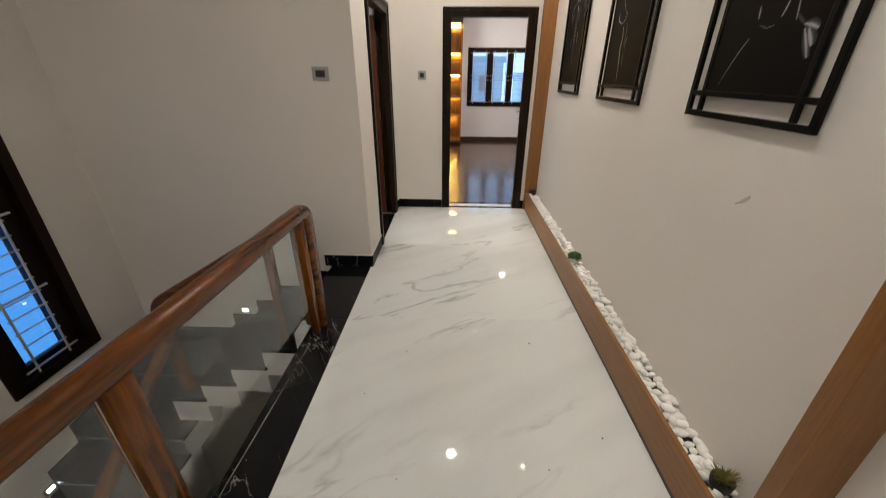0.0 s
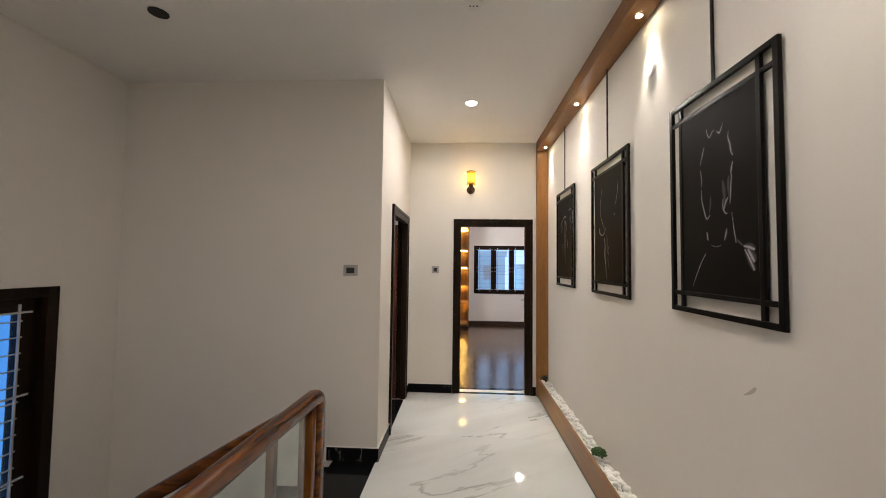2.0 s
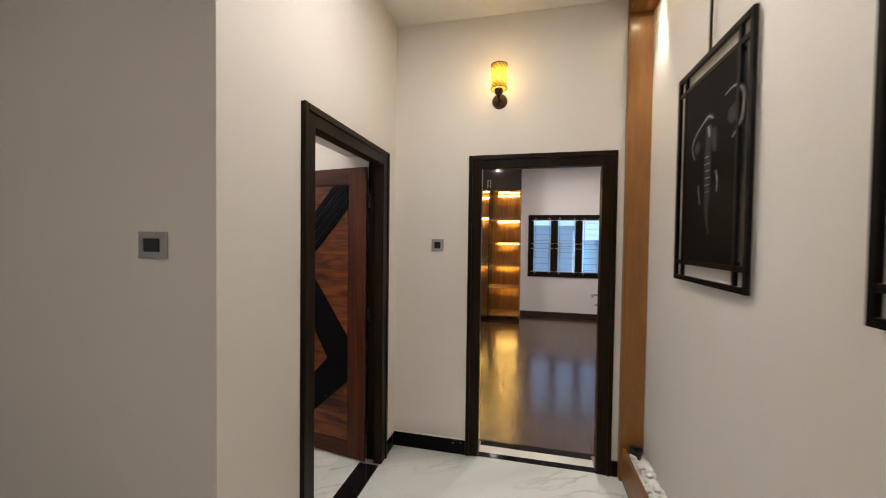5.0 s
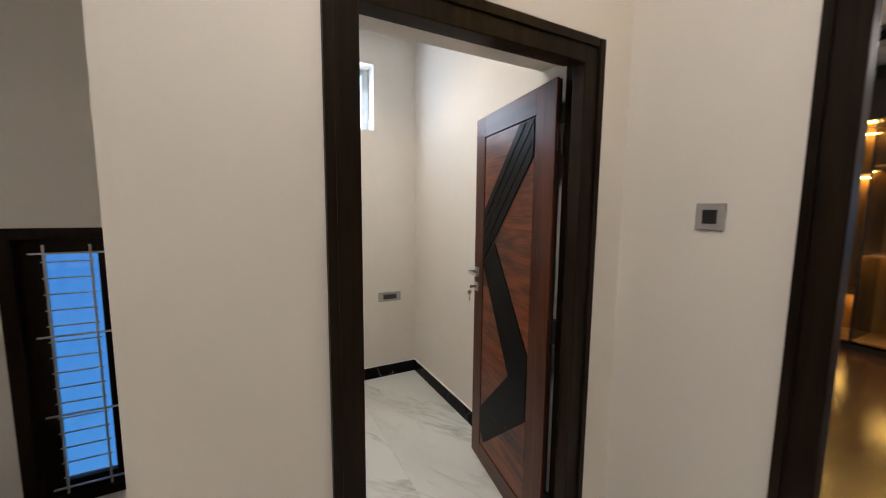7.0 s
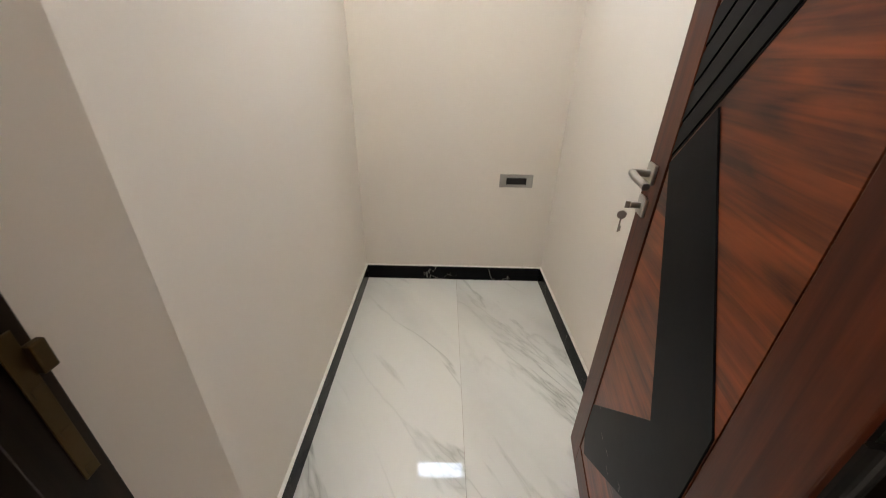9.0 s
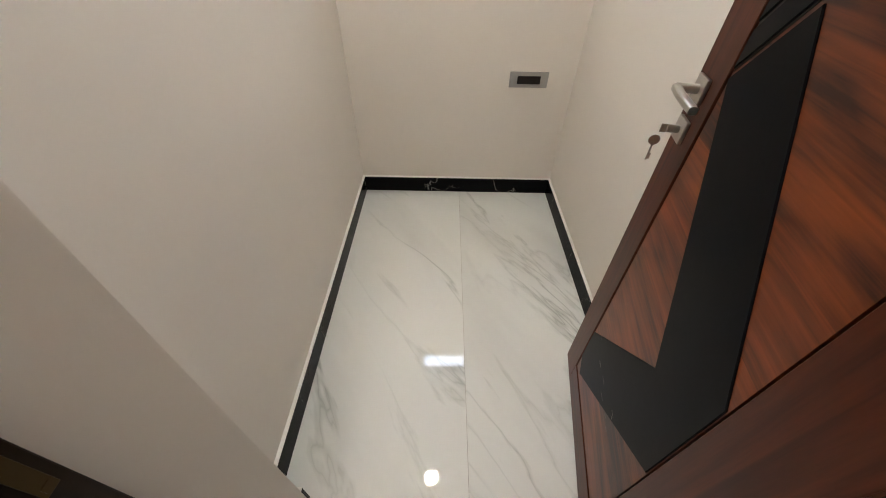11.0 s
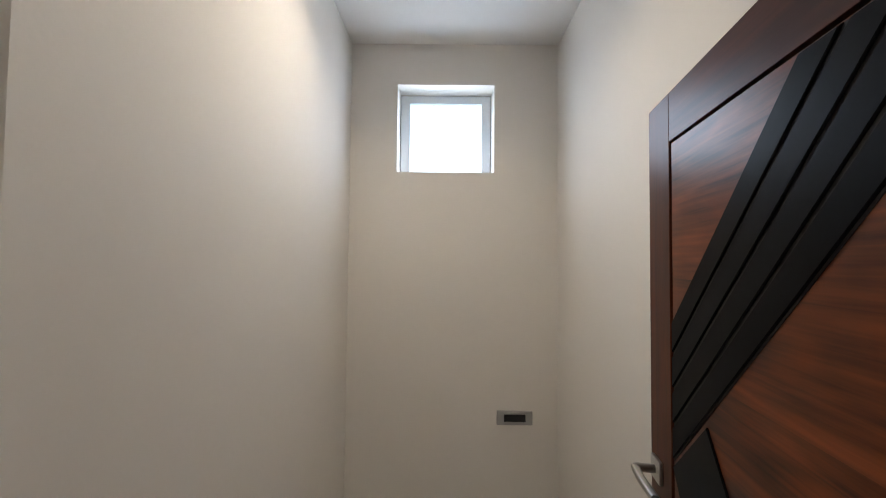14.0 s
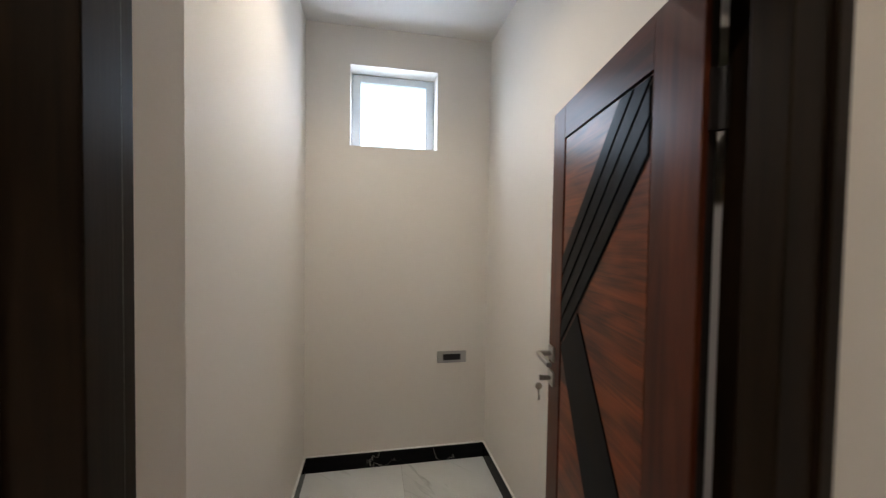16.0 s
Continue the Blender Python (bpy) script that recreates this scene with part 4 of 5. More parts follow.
pebble_meshes = [mesh_of("pebble", pebble_mesh(s), PEBBLE, True) for s in range(8)]
rnd = random.Random(5)
y = 0.485
spots = []
while y < 4.13:
    for col in range(3):
        spots.append((0.953 + 0.034 * col + rnd.uniform(-0.006, 0.006), y + rnd.uniform(-0.010, 0.010)))
    y += 0.037
rest = bmesh.new()
for k, (px, py) in enumerate(spots):
    m = Matrix.LocRotScale((px, py, 0.186 + rnd.uniform(0, 0.012)), Euler((rnd.uniform(-0.5, 0.5), rnd.uniform(-0.5, 0.5), rnd.uniform(0, 3.1))), Vector([rnd.uniform(0.72, 1.12)] * 3))
    if k < 300:
        ob = new("pebble", pebble_meshes[rnd.randrange(8)])
        ob.parent, ob.matrix_basis = planter, m
    else:
        src = pebble_meshes[rnd.randrange(8)]
        vs = [rest.verts.new(m @ v.co) for v in src.vertices]
        for p in src.polygons:
            rest.faces.new([vs[i] for i in p.vertices])
for k in range(120):
    src = pebble_meshes[rnd.randrange(8)]
    m = Matrix.LocRotScale((rnd.uniform(0.954, 1.018), rnd.uniform(0.50, 4.12), 0.210 + rnd.uniform(0, 0.010)), Euler((rnd.uniform(-0.4, 0.4), rnd.uniform(-0.4, 0.4), rnd.uniform(0, 3.1))), Vector([rnd.uniform(0.75, 1.1)] * 3))
    vs = [rest.verts.new(m @ v.co) for v in src.vertices]
    for p in src.polygons:
        rest.faces.new([vs[i] for i in p.vertices])
tagged(part("pebble_fill", rest, PEBBLE, planter, smooth=True), kind="stuff")


def succulent(x, y, z):
    s = thing("succulent", "small green succulent in a white pot among pebbles", "potted plant")
    part("pot", lathe(bmesh.new(), [(0.030, 0), (0.042, 0.012), (0.046, 0.032), (0.040, 0.042), (0.034, 0.036)], pose(x, y, z), 20), POT_WHITE, s, smooth=True)
    r = random.Random(3)
    for ring, (n, tilt, ln) in enumerate(((13, 74, 0.058), (12, 52, 0.058), (9, 30, 0.054), (5, 12, 0.048))):
        for k in range(n):
            bm = bmesh.new()
            lathe(bm, [(0.001, 0), (0.009, ln * 0.35), (0.012, ln * 0.65), (0.007, ln * 0.9), (0.0008, ln)], pose(x, y, z + 0.032, 0, tilt + r.uniform(-8, 8), 0), 6)
            bmesh.ops.rotate(bm, verts=bm.verts, cent=(x, y, z), matrix=Matrix.Rotation(2 * math.pi * (k + 0.5 * ring) / n, 3, "Z"))
            part("leaf", bm, LEAF_GREEN, s, smooth=True)
    return s


succulent(0.976, 2.36, 0.203)


def tuft(name, x, y, z, mat, pot_mat, label, n, height, spread, seed):
    """A tuft of thin curling blades in a small pot."""
    s = thing(name, label, "potted plant")
    part("pot", lathe(bmesh.new(), [(0.026, 0), (0.034, 0.02), (0.038, 0.055), (0.034, 0.055), (0.031, 0.045)], pose(x, y, z), 20), pot_mat, s, smooth=True)
    r = random.Random(seed)
    bm = bmesh.new()
    for k in range(n):
        a, lean = r.uniform(0, 6.3), r.uniform(0.15, 1.0) * spread
        h = height * r.uniform(0.5, 1.0)
        base = Vector((x + 0.022 * math.cos(a) * r.random(), y + 0.022 * math.sin(a) * r.random(), z + 0.05))
        out = Vector((math.cos(a), math.sin(a), 0))
        side = Vector((-math.sin(a), math.cos(a), 0)) * 0.0022
        pts = [base, base + out * lean * 0.4 + Vector((0, 0, h * 0.6)), base + out * lean + Vector((0, 0, h))]
        v = [(bm.verts.new(p - side * w), bm.verts.new(p + side * w)) for p, w in zip(pts, (1, 0.9, 0.2))]
        for (a0, a1), (b0, b1) in zip(v, v[1:]):
            bm.faces.new((a0, a1, b1, b0))
    tagged(part("foliage", bm, mat, s), kind="stuff")
    return s


tuft("moss_plant", 0.985, 0.632, 0.196, LEAF_OLIVE, POT_BLACK, "olive green moss tuft in a small black pot", 160, 0.036, 0.036, 4)
tuft("dark_plant", 0.978, 4.085, 0.200, POT_BLACK, POT_BLACK, "dark plant in a small black pot at the trough's end", 70, 0.03, 0.03, 8)


# ---- pictures ----
def stroke(bm, pts, w0, w1, x):
    """A flat tapering brush stroke on the canvas; pts are (y, z)."""
    n = len(pts)
    prev = None
    for i, (py, pz) in enumerate(pts):
        a, b = pts[max(i - 1, 0)], pts[min(i + 1, n - 1)]
        d = Vector((b[0] - a[0], b[1] - a[1])).normalized()
        t = i / max(n - 1, 1)
        w = (w0 + (w1 - w0) * t) * (0.35 + 0.65 * math.sin(math.pi * min(max(t, 0.08), 0.92)))
        v = (bm.verts.new((x, py - d.y * w, pz + d.x * w)), bm.verts.new((x, py + d.y * w, pz - d.x * w)))
        if prev:
            bm.faces.new((prev[0], prev[1], v[1], v[0]))
        prev = v


def smooth_path(pts, n=5):
    out = []
    for i in range(len(pts) - 1):
        p0, p1, p2, p3 = (Vector(pts[max(min(j, len(pts) - 1), 0)]) for j in (i - 1, i, i + 1, i + 2))
        for k in range(n):
            t = k / n
            out.append(tuple(0.5 * (2 * p1 + (p2 - p0) * t + (2 * p0 - 5 * p1 + 4 * p2 - p3) * t * t + (3 * p1 - p0 - 3 * p2 + p3) * t ** 3)))
    return out + [tuple(pts[-1])]


Z0, Z1 = 1.363, 2.328


def picture(y0, y1, label, bright, dim, shift, stretch):
    """A black print in an open double frame hung from the beam; y1 is the end seen first from the corridor."""
    p = thing("wall_picture", label, "picture", group="hung animal prints")
    xw = 1.034
    t, inset = 0.023, 0.075
    xf0, xf1 = xw - 0.022, xw - 0.006
    part("outer_side", boxes((xf0, xf1, y0, y0 + t, Z0, Z1), bevel=0.002), ART_FRAME, p)
    part("outer_side", boxes((xf0, xf1, y1 - t, y1, Z0, Z1), bevel=0.002), ART_FRAME, p)
    part("outer_rail", boxes((xf0, xf1, y0 + t, y1 - t, Z0, Z0 + t), bevel=0.002), ART_FRAME, p)
    part("outer_rail", boxes((xf0, xf1, y0 + t, y1 - t, Z1 - t, Z1), bevel=0.002), ART_FRAME, p)
    a, b, c, d = y0 + inset, y1 - inset, Z0 + inset, Z1 - inset
    part("inner_side", boxes((xf0 + 0.001, xf1 - 0.001, a, a + 0.02, Z0 + t, Z1 - t), bevel=0.002), ART_FRAME, p)
    part("inner_side", boxes((xf0 + 0.001, xf1 - 0.001, b - 0.02, b, Z0 + t, Z1 - t), bevel=0.002), ART_FRAME, p)
    for z in (c, d - 0.02):
        part("inner_rail", boxes((xf0 + 0.002, xf1 - 0.002, y0 + t, y1 - t, z, z + 0.02), bevel=0.002), ART_FRAME, p)
    part("canvas", boxes((xf0 + 0.004, xw - 0.0055, a + 0.02, b - 0.02, c + 0.02, d - 0.02)), CANVAS, p)
    part("hanger", boxes((xw - 0.020, xw - 0.014, (y0 + y1) / 2 - 0.008, (y0 + y1) / 2 + 0.008, Z1, 2.969)), ART_FRAME, p)
    for sy in (y0 + 0.10, y1 - 0.10):
        for sz in (Z0 + 0.10, Z1 - 0.10):
            part("standoff", boxes((xw - 0.0065, 1.0395, sy - 0.008, sy + 0.008, sz - 0.008, sz + 0.008)), ART_FRAME, p)
    w, h = y1 - y0, Z1 - Z0
    layers = [("shading", dim, STROKE_FAINT, 1.0, 0.0038), ("shading", dim, STROKE_DIM, 0.5, 0.0036), ("halo", bright, STROKE_FAINT, 1.35, 0.0034), ("halo", bright, STROKE_DIM, 0.95, 0.0032), ("half_tone", bright, STROKE_MID, 0.62, 0.0030), ("highlight", bright, STROKE, 0.32, 0.0028)]
    for nm, strokes, mat, wide, lift in layers:
        for pts, w0, w1 in strokes:
            bm = bmesh.new()
            stroke(bm, smooth_path([(y1 - (shift + stretch * u) * w, Z0 + v * h) for u, v in pts]), w0 * wide, w1 * wide, xf0 + lift)
            part(nm, bm, mat, p)
    return p


# strokes: points as fractions across and up the frame, then the half width at either end in metres
horse_face = [([(0.43, 0.81), (0.437, 0.784), (0.459, 0.767), (0.481, 0.782), (0.506, 0.79)], 0.004, 0.003), ([(0.53, 0.777), (0.551, 0.765), (0.566, 0.777), (0.584, 0.799)], 0.006, 0.002), ([(0.63, 0.757), (0.627, 0.73), (0.641, 0.701), (0.649, 0.671), (0.663, 0.651)], 0.003, 0.007), ([(0.663, 0.627), (0.652, 0.608), (0.644, 0.577)], 0.004, 0.006), ([(0.65, 0.577), (0.642, 0.524), (0.633, 0.464)], 0.004, 0.004), ([(0.402, 0.735), (0.384, 0.704), (0.356, 0.661)], 0.004, 0.003), ([(0.356, 0.641), (0.369, 0.61), (0.369, 0.565)], 0.003, 0.003), ([(0.366, 0.553), (0.37, 0.508), (0.391, 0.459), (0.418, 0.418), (0.449, 0.433)], 0.004, 0.005)]
horse_muzzle = [([(0.573, 0.486), (0.573, 0.45), (0.593, 0.429), (0.608, 0.427)], 0.005, 0.004), ([(0.617, 0.49), (0.595, 0.471), (0.581, 0.442)], 0.007, 0.004), ([(0.416, 0.362), (0.427, 0.325)], 0.006, 0.004), ([(0.601, 0.366), (0.59, 0.339), (0.578, 0.32)], 0.006, 0.004), ([(0.446, 0.307), (0.503, 0.296), (0.551, 0.301)], 0.0012, 0.0012), ([(0.647, 0.43), (0.657, 0.375), (0.671, 0.325), (0.676, 0.306)], 0.002, 0.004), ([(0.402, 0.269), (0.358, 0.234), (0.305, 0.178), (0.258, 0.123)], 0.004, 0.002)]
horse_back = [([(0.734, 0.292), (0.772, 0.287), (0.816, 0.277)], 0.008, 0.016), ([(0.742, 0.28), (0.778, 0.241), (0.81, 0.201)], 0.008, 0.012), ([(0.766, 0.279), (0.793, 0.251), (0.812, 0.231)], 0.014, 0.016)]
horse_dim = [([(0.571, 0.565), (0.581, 0.521), (0.587, 0.463)], 0.008, 0.01), ([(0.457, 0.511), (0.454, 0.477), (0.443, 0.443)], 0.005, 0.005), ([(0.625, 0.576), (0.619, 0.538), (0.627, 0.488)], 0.008, 0.006), ([(0.676, 0.321), (0.707, 0.304), (0.733, 0.292)], 0.005, 0.005)]
deer_bright = [
    ([(.27, .80), (.23, .70), (.22, .61), (.27, .54), (.33, .49)], .003, .004),
    ([(.64, .80), (.63, .72), (.58, .64)], .003, .003), ([(.57, .58), (.55, .565)], .004, .003),
    ([(.20, .50), (.21, .46), (.28, .44)], .010, .006), ([(.28, .44), (.33, .46), (.35, .50)], .005, .004),
    ([(.32, .42), (.34, .36), (.33, .30), (.35, .24), (.36, .18)], .009, .010), ([(.36, .18), (.37, .12)], .007, .003),
    ([(.44, .36), (.41, .33), (.42, .29)], .004, .003)]
deer_dim = [([(.38, .44), (.39, .38), (.38, .30)], .010, .008), ([(.40, .28), (.42, .20)], .010, .006)]
elephant_bright = [
    ([(.27, .56), (.23, .62), (.28, .67), (.36, .70)], .006, .008), ([(.36, .70), (.44, .72), (.50, .70)], .010, .010),
    ([(.62, .76), (.72, .77), (.80, .72), (.78, .63), (.70, .58)], .008, .010),
    ([(.44, .68), (.46, .63)], .022, .018), ([(.33, .44), (.34, .39), (.36, .35)], .008, .004), ([(.54, .48), (.56, .43), (.55, .39)], .009, .005),
    ([(.40, .55), (.46, .55)], .004, .004), ([(.40, .52), (.47, .52)], .004, .004), ([(.40, .49), (.47, .49)], .004, .004), ([(.41, .46), (.47, .46)], .004, .004), ([(.41, .43), (.47, .43)], .004, .004), ([(.42, .40), (.47, .40)], .003, .003)]
elephant_dim = [
    ([(.44, .68), (.44, .55), (.44, .42), (.44, .30), (.47, .22)], .040, .012), ([(.27, .62), (.33, .60)], .030, .030),
    ([(.68, .70), (.72, .64)], .040, .034), ([(.50, .66), (.52, .56)], .030, .020)]
picture(0.871, 1.494, "black print of a shadowed horse head in an open black frame", horse_face + horse_muzzle + horse_back, horse_dim, 0.0, 1.0)
picture(1.950, 2.600, "black print of a shadowed antelope head in an open black frame", deer_bright, deer_dim, 0.04, 1.13)
picture(3.045, 3.665, "black print of a grey elephant head in an open black frame", elephant_bright, elephant_dim, 0.015, 1.13)


# ---- small fixtures ----
def switch(m, w, h, key_w, key_h, label):
    """A plate with a dark key; local x across, z up, y out of the wall."""
    s = thing("switch_plate", label, "switch", m)
    part("plate", boxes((-w / 2, w / 2, 0.0005, 0.010, -h / 2, h / 2), bevel=0.003), SWITCH_PLATE, s)
    part("key", boxes((-key_w / 2, key_w / 2, 0.0095, 0.0125, -key_h / 2, key_h / 2), bevel=0.001), SWITCH_KEY, s, "black switch key")
    return s


switch(pose(-0.333, 4.2, 1.500, 0, 0, 180), 0.088, 0.088, 0.044, 0.046, "grey square switch plate with a black key on the end wall")
switch(pose(-0.905, 2.595, 1.508, 0, 0, 180), 0.116, 0.088, 0.066, 0.044, "grey switch plate with black keys beside the stair")
switch(pose(-2.753, 3.945, 0.734, 0, 0, -90), 0.208, 0.082, 0.125, 0.042, "grey socket plate with a black insert on the back wall")


def downlight(x, y, z, r, led, label, group):
    d = thing("downlight", label, "downlight", group=group)
    bm = bmesh.new()
    lathe(bm, [(r, -0.001), (r, -0.006), (r * 0.86, -0.008), (r * 0.80, -0.002)], pose(x, y, z), 28, closed=False)
    part("trim_ring", bm, WHITE_PLASTIC if led is LED_WHITE else BRASS, d, smooth=True)
    bm = bmesh.new()
    cylinder(bm, r * 0.80, r * 0.80, 0.004, pose(x, y, z - 0.003), 28)
    ob = part("lens", bm, led, d)
    ob.visible_shadow = False
    return d


# the unseen added lamps, stairwell fill included, get fittings too
for hx, hy, watts in HALL_AND_FILL_LIGHTS:
    downlight(hx, hy, CEIL, 0.062, LED_WHITE, "round white recessed ceiling light, lit", "ceiling lights")
for sx, sy in BEAM_SPOTS:
    downlight(sx, sy, 2.970, 0.022, LED_WARM, "tiny warm spotlight set under the oak beam", "beam spotlights")
downlight(-1.78, 3.42, ROOM_CEIL, 0.075, LED_WHITE, "round white recessed ceiling light, lit", "ceiling lights")
for bx, by in [(-0.33, 7.97), (1.3, 7.97)]:
    downlight(bx, by, BED_CEIL - 0.05, 0.062, LED_WHITE, "round white recessed ceiling light, lit", "ceiling lights")
# ceiling is not cut: a near-black disc paints the hole's dark inside
hole = thing("lamp_hole_shade", "flat dark disc for the shade inside an empty ceiling light cut-out", "ceiling opening")
bm = bmesh.new()
cylinder(bm, 0.055, 0.055, 0.003, pose(-1.881, 1.752, CEIL - 0.0018), 28)
part("opening", bm, GROOVE, hole)
rose = thing("ceiling_rose", "round white plastic junction cover on the ceiling", "junction cover")
part("cover", lathe(bmesh.new(), [(0.010, -0.020), (0.050, -0.018), (0.056, -0.010), (0.058, -0.001)], pose(0.051, 1.735, CEIL), 28), WHITE_PLASTIC, rose, smooth=True)
for k in range(3):
    bm = bmesh.new()
    cylinder(bm, 0.005, 0.005, 0.003, pose(0.030 + 0.02 * k, 1.735, CEIL - 0.0205), 10)
    part("screw", bm, SWITCH_KEY, rose)
cap = thing("blanking_plate", "round white blanking cap on the picture wall", "blanking cap")
bm = lathe(bmesh.new(), [(0.040, 0.0), (0.040, 0.010), (0.036, 0.016), (0.010, 0.018)], pose(1.0395, 1.70, 2.660, 0, -90, 0), 24)
part("cover", bm, WHITE_PLASTIC, cap, smooth=True)


scuff = thing("scuff_mark", "small grey scuff mark on the cream wall", "wall mark")
bm = bmesh.new()
stroke(bm, smooth_path([(1.085, 1.098), (1.060, 1.112), (1.040, 1.128), (1.028, 1.142)]), 0.004, 0.010, 1.0392)
part("smear", bm, plain("grey_scuff", (0.50, 0.46, 0.42), 0.8), scuff)


def sconce():
    s = thing("wall_sconce", "lit amber glass wall lamp on a dark bronze base", "wall lamp")
    x, y = 0.096, 4.2
    part("wall_plate", lathe(bmesh.new(), [(0.052, 0.0005), (0.052, 0.008), (0.044, 0.020), (0.014, 0.026)], pose(x, y, 2.497, 90), 28), BRONZE, s, smooth=True)
    part("arm", sweep(bmesh.new(), [(x, y - 0.02, 2.497)] + arc((x, y - 0.10, 2.497), (x, y, 2.497), (x, y - 0.10, 2.6), 0.03) + [(x, y - 0.10, 2.535)], rounded(0.022, 0.022, 0.009), (1, 0, 0)), BRONZE, s, smooth=True)
    part("cup", lathe(bmesh.new(), [(0.014, 2.505), (0.027, 2.518), (0.030, 2.542), (0.024, 2.548)], pose(x, y - 0.10, 0), 20), BRONZE, s, smooth=True)
    bm = bmesh.new()
    n = 26
    loops = []
    for i in range(9):
        z = 2.542 + 0.160 * i / 8
        loops.append([bm.verts.new((x + (0.050 + 0.003 * math.cos(8 * (2 * math.pi * k / n) + i * 1.1)) * math.cos(2 * math.pi * k / n), y - 0.10 + (0.050 + 0.003 * math.cos(8 * (2 * math.pi * k / n) + i * 1.1)) * math.sin(2 * math.pi * k / n), z)) for k in range(n)])
    for p, q in zip(loops, loops[1:]):
        for k in range(n):
            bm.faces.new((p[k], p[(k + 1) % n], q[(k + 1) % n], q[k]))
    sh = part("shade", bm, AMBER, s, "glowing amber ribbed glass", smooth=True)
    sh.visible_shadow = False
    for z in (2.544, 2.701):
        bm = bmesh.new()
        lathe(bm, [(0.0535, -0.003), (0.056, 0), (0.0535, 0.003), (0.051, 0)], pose(x, y - 0.10, z), 26, closed=False)
        part("rim", bm, BRASS, s, smooth=True)
    bm = bmesh.new()
    bmesh.ops.create_uvsphere(bm, u_segments=14, v_segments=10, radius=0.024, matrix=pose(x, y - 0.10, 2.625))
    b = part("bulb", bm, BULB, s, smooth=True)
    b.visible_shadow = False
    return s


sconce()


# crumbs left on the corridor tiles
crumb_rnd = random.Random(21)
crumbs = bmesh.new()
for cx, cy in ((-0.41, 1.19), (-0.23, 1.52), (0.74, 0.97), (0.46, 0.81), (-0.18, 0.75), (0.10, 1.75), (0.52, 1.62)):
    r = crumb_rnd.uniform(0.002, 0.004)
    box(crumbs, cx - r, cx + r * 1.3, cy - r * 0.8, cy + r, 0.0002, r, bevel=r * 0.3)
tagged(part("floor_crumbs", crumbs, SOIL), "few dark crumbs of grit on the marble tiles", "grit", kind="stuff")


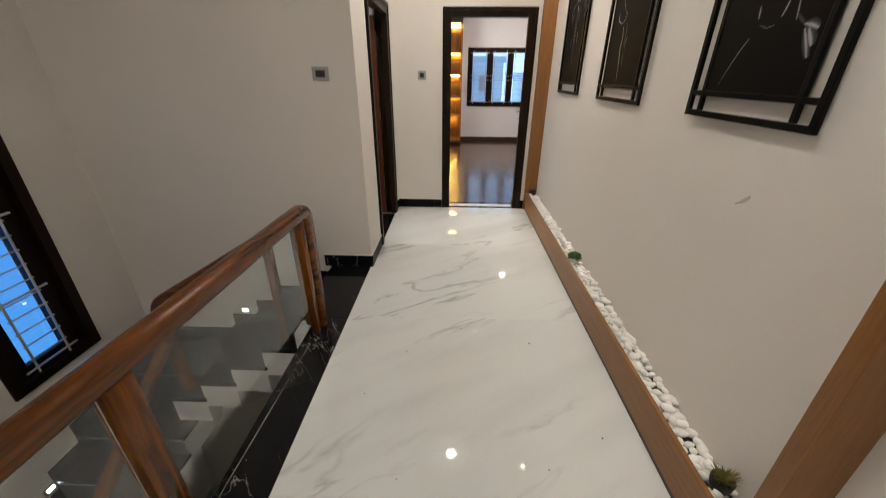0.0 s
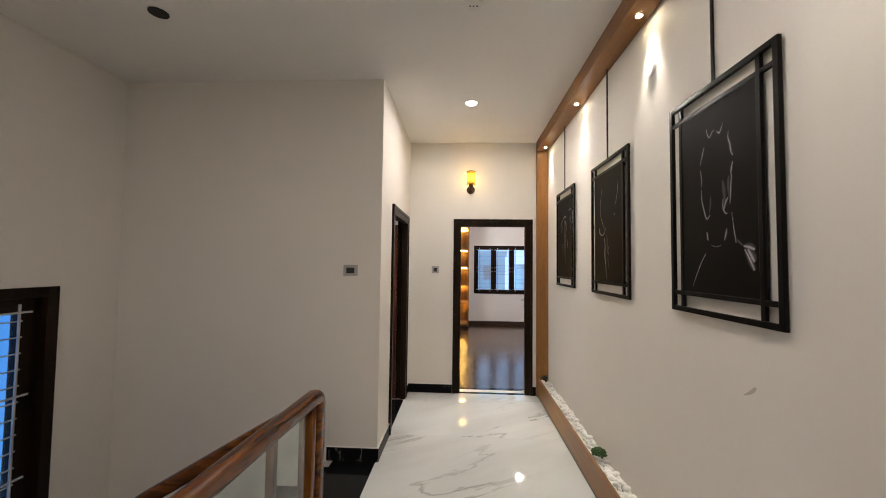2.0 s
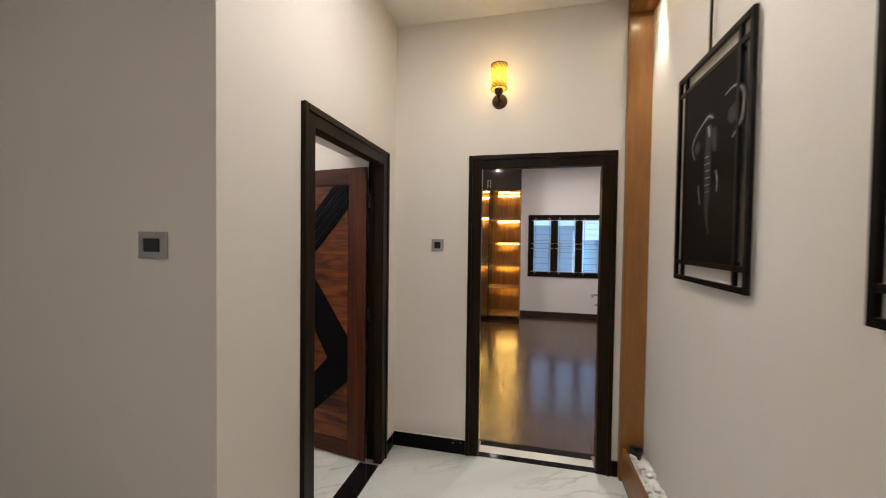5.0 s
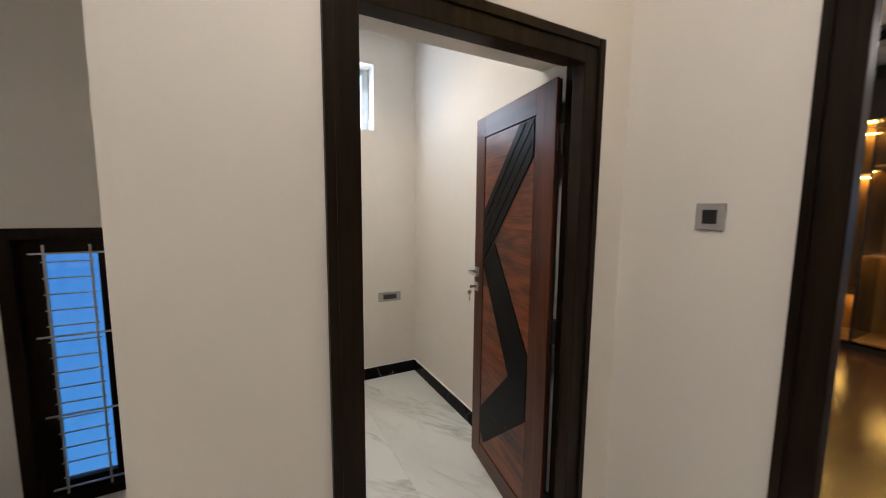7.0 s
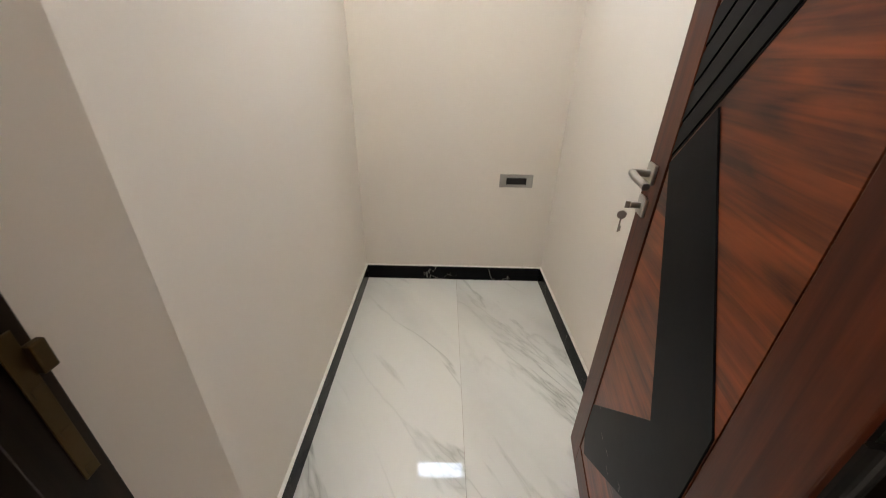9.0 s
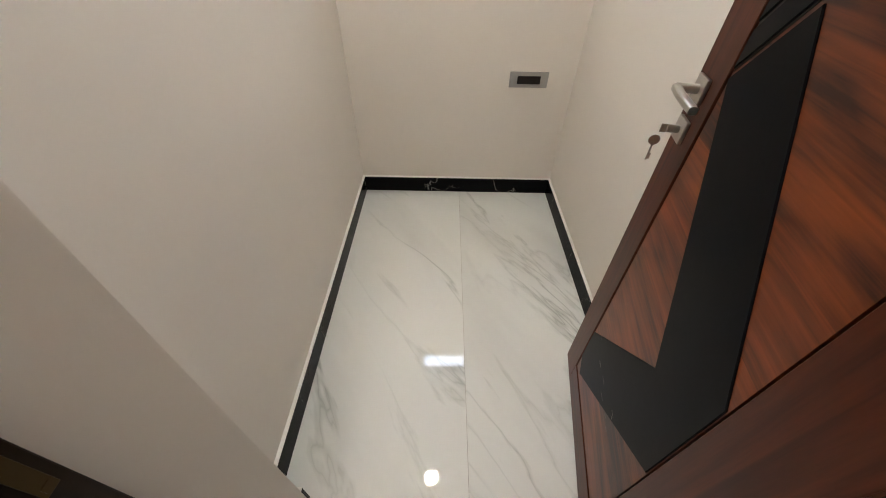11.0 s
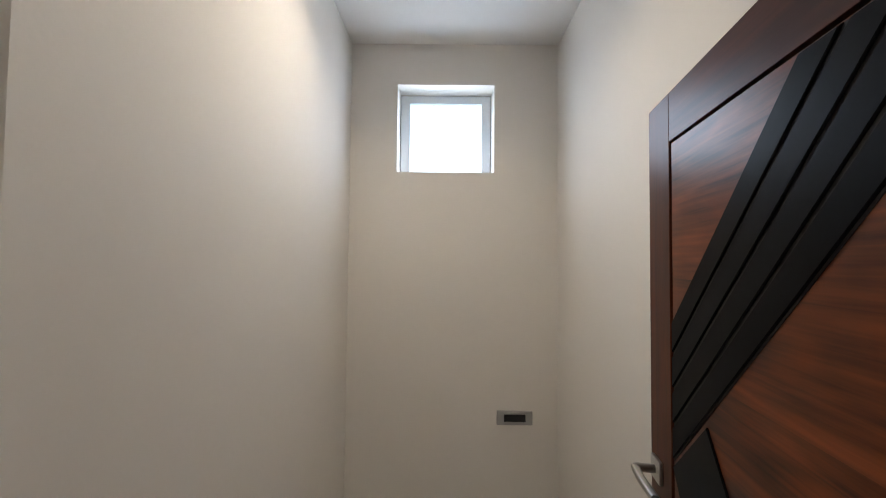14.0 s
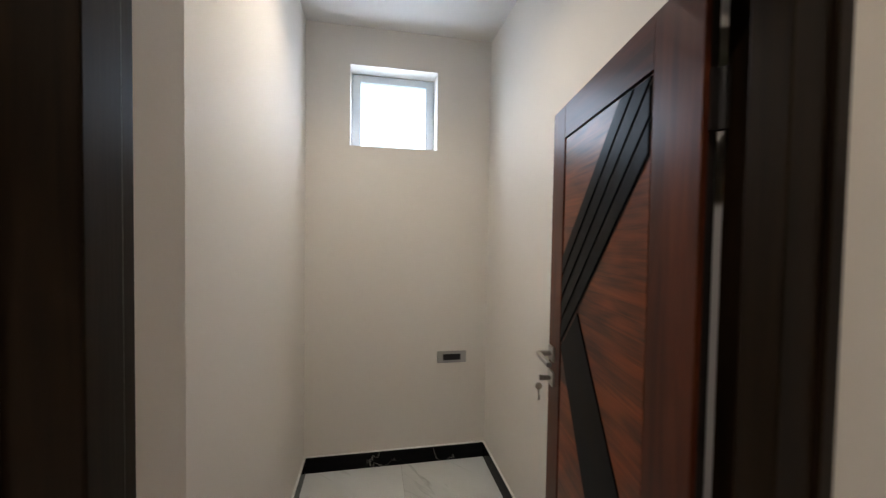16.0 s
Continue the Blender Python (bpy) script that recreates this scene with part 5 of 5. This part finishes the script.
# ---- bedroom wardrobe ----
def wardrobe():
    w = thing("wardrobe", "tall dark laminate wardrobe with lit open oak shelves", "wardrobe", pose(0.09, -0.045, 0))
    y0, y1 = 8.745, 9.40
    for x in (0.080, -0.505, -1.13, -1.75, -2.38):
        part("upright", boxes((x - 0.02, x, y0, y1, 0.06, 2.49), bevel=0.001), WARDROBE_WOOD if x > 0 else WARDROBE_DARK, w)
    part("plinth", boxes((-2.38, 0.08, y0 + 0.03, y1, 0.001, 0.059)), WARDROBE_DARK, w)
    part("back_panel", boxes((-2.40, 0.06, 9.36, 9.38, 0.06, 2.49)), WARDROBE_WOOD, w)
    for a, b in ((-1.13, 0.08), (-2.40, -1.132)):
        box_top = part("top_cabinet", boxes((a, b, y0 - 0.005, y1, 2.492, 3.03), bevel=0.003), WARDROBE_DARK, w, "glossy dark upper cabinet")
        for hx in ((a + b) / 2 - 0.025, (a + b) / 2 + 0.025):
            part("pull", boxes((hx - 0.006, hx + 0.006, y0 - 0.022, y0 - 0.006, 2.56, 2.70), bevel=0.002), STEEL, box_top)
    bays = (((-0.503, 0.058), (2.44, 1.958, 1.515, 1.06, 0.636, 0.11)), ((-1.128, -0.527), (2.40, 2.02, 1.06, 0.11)), ((-1.748, -1.152), (2.40, 1.955, 0.62, 0.11)), ((-2.378, -1.772), (2.40, 1.5, 0.11)))
    for (xa, xb), zs in bays:
        for i, z in enumerate(zs):
            if i:
                part("shelf", boxes((xa, xb, y0 + 0.03, 9.359, z - 0.022, z), bevel=0.001), WARDROBE_WOOD, w)
            if i < len(zs) - 1:
                zz = z - (0.024 if i else -0.03)
                st = part("led_strip", boxes((xa + 0.12, xb - 0.03, 9.30, 9.325, zz - 0.012, zz)), LED_STRIP, w, "warm led strip")
    for z in (1.23, 1.10):
        part("knob", boxes((-0.53, -0.515, y0 - 0.02, y0 - 0.001, z - 0.012, z + 0.012), bevel=0.003), STEEL, w)
    return w


wardrobe()
structure("wall_behind_wardrobe", boxes((-3.2, 0.168, 9.357, 9.3995, 0, BED_CEIL - 0.08)), BEDPAINT, "white painted wall return behind the wardrobe", "wall")

# ---- floor pieces ----
floor = thing("floor", "white polished marble tiles with soft grey veins", "floor")
floor["kind"] = "structure"
edges = [-2.6, -1.73, -0.53, 0.67, 1.87, 3.07, 4.199]
for a, b in zip(edges, edges[1:]):
    part("tile", boxes((-0.671 if b < 2.6 or a < 2.6 else -0.659, 1.039, a + 0.0005, b - 0.0005, -0.012, 0.0), bevel=0.0006), TILE, floor)
room_floor = thing("room_floor", "white polished marble tiles with grey veins in the store room", "floor")
room_floor["kind"] = "structure"
for ya, yb in ((2.96, 3.598), (3.598, 4.196)):
    part("tile", boxes((-2.7525, -0.9615, ya + 0.0006, yb - 0.0006, -0.012, 0.0), bevel=0.0006), TILE, room_floor)
part("tile", boxes((-0.9605, -0.801, 3.045, 4.02, -0.012, 0.0), bevel=0.0006), TILE, room_floor)
bed_floor = thing("bedroom_floor", "glossy dark brown laminate planks", "floor")
bed_floor["kind"] = "structure"
plank = mesh_of("plank", boxes((-0.0945, 0.0945, -0.60, 0.60, -0.012, 0.0), bevel=0.0008), PARQUET)
k = 0
x = -3.105
while x < 3.2:
    y = 4.42 + 0.60 - (0.4 * (k % 3))
    while y - 0.6 < 9.395:
        lo, hi = max(y - 0.6, 4.421), min(y + 0.6, 9.399)
        if hi - lo > 1.19:
            ob = new("plank", plank)
        else:
            ob = new("plank", mesh_of("plank", boxes((-0.0945, 0.0945, lo - y + 0.0005, hi - y - 0.0005, -0.012, 0.0), bevel=0.0008), PARQUET))
        ob.parent, ob.location = bed_floor, (x, y, 0)
        y += 1.201
    x += 0.190
    k += 1
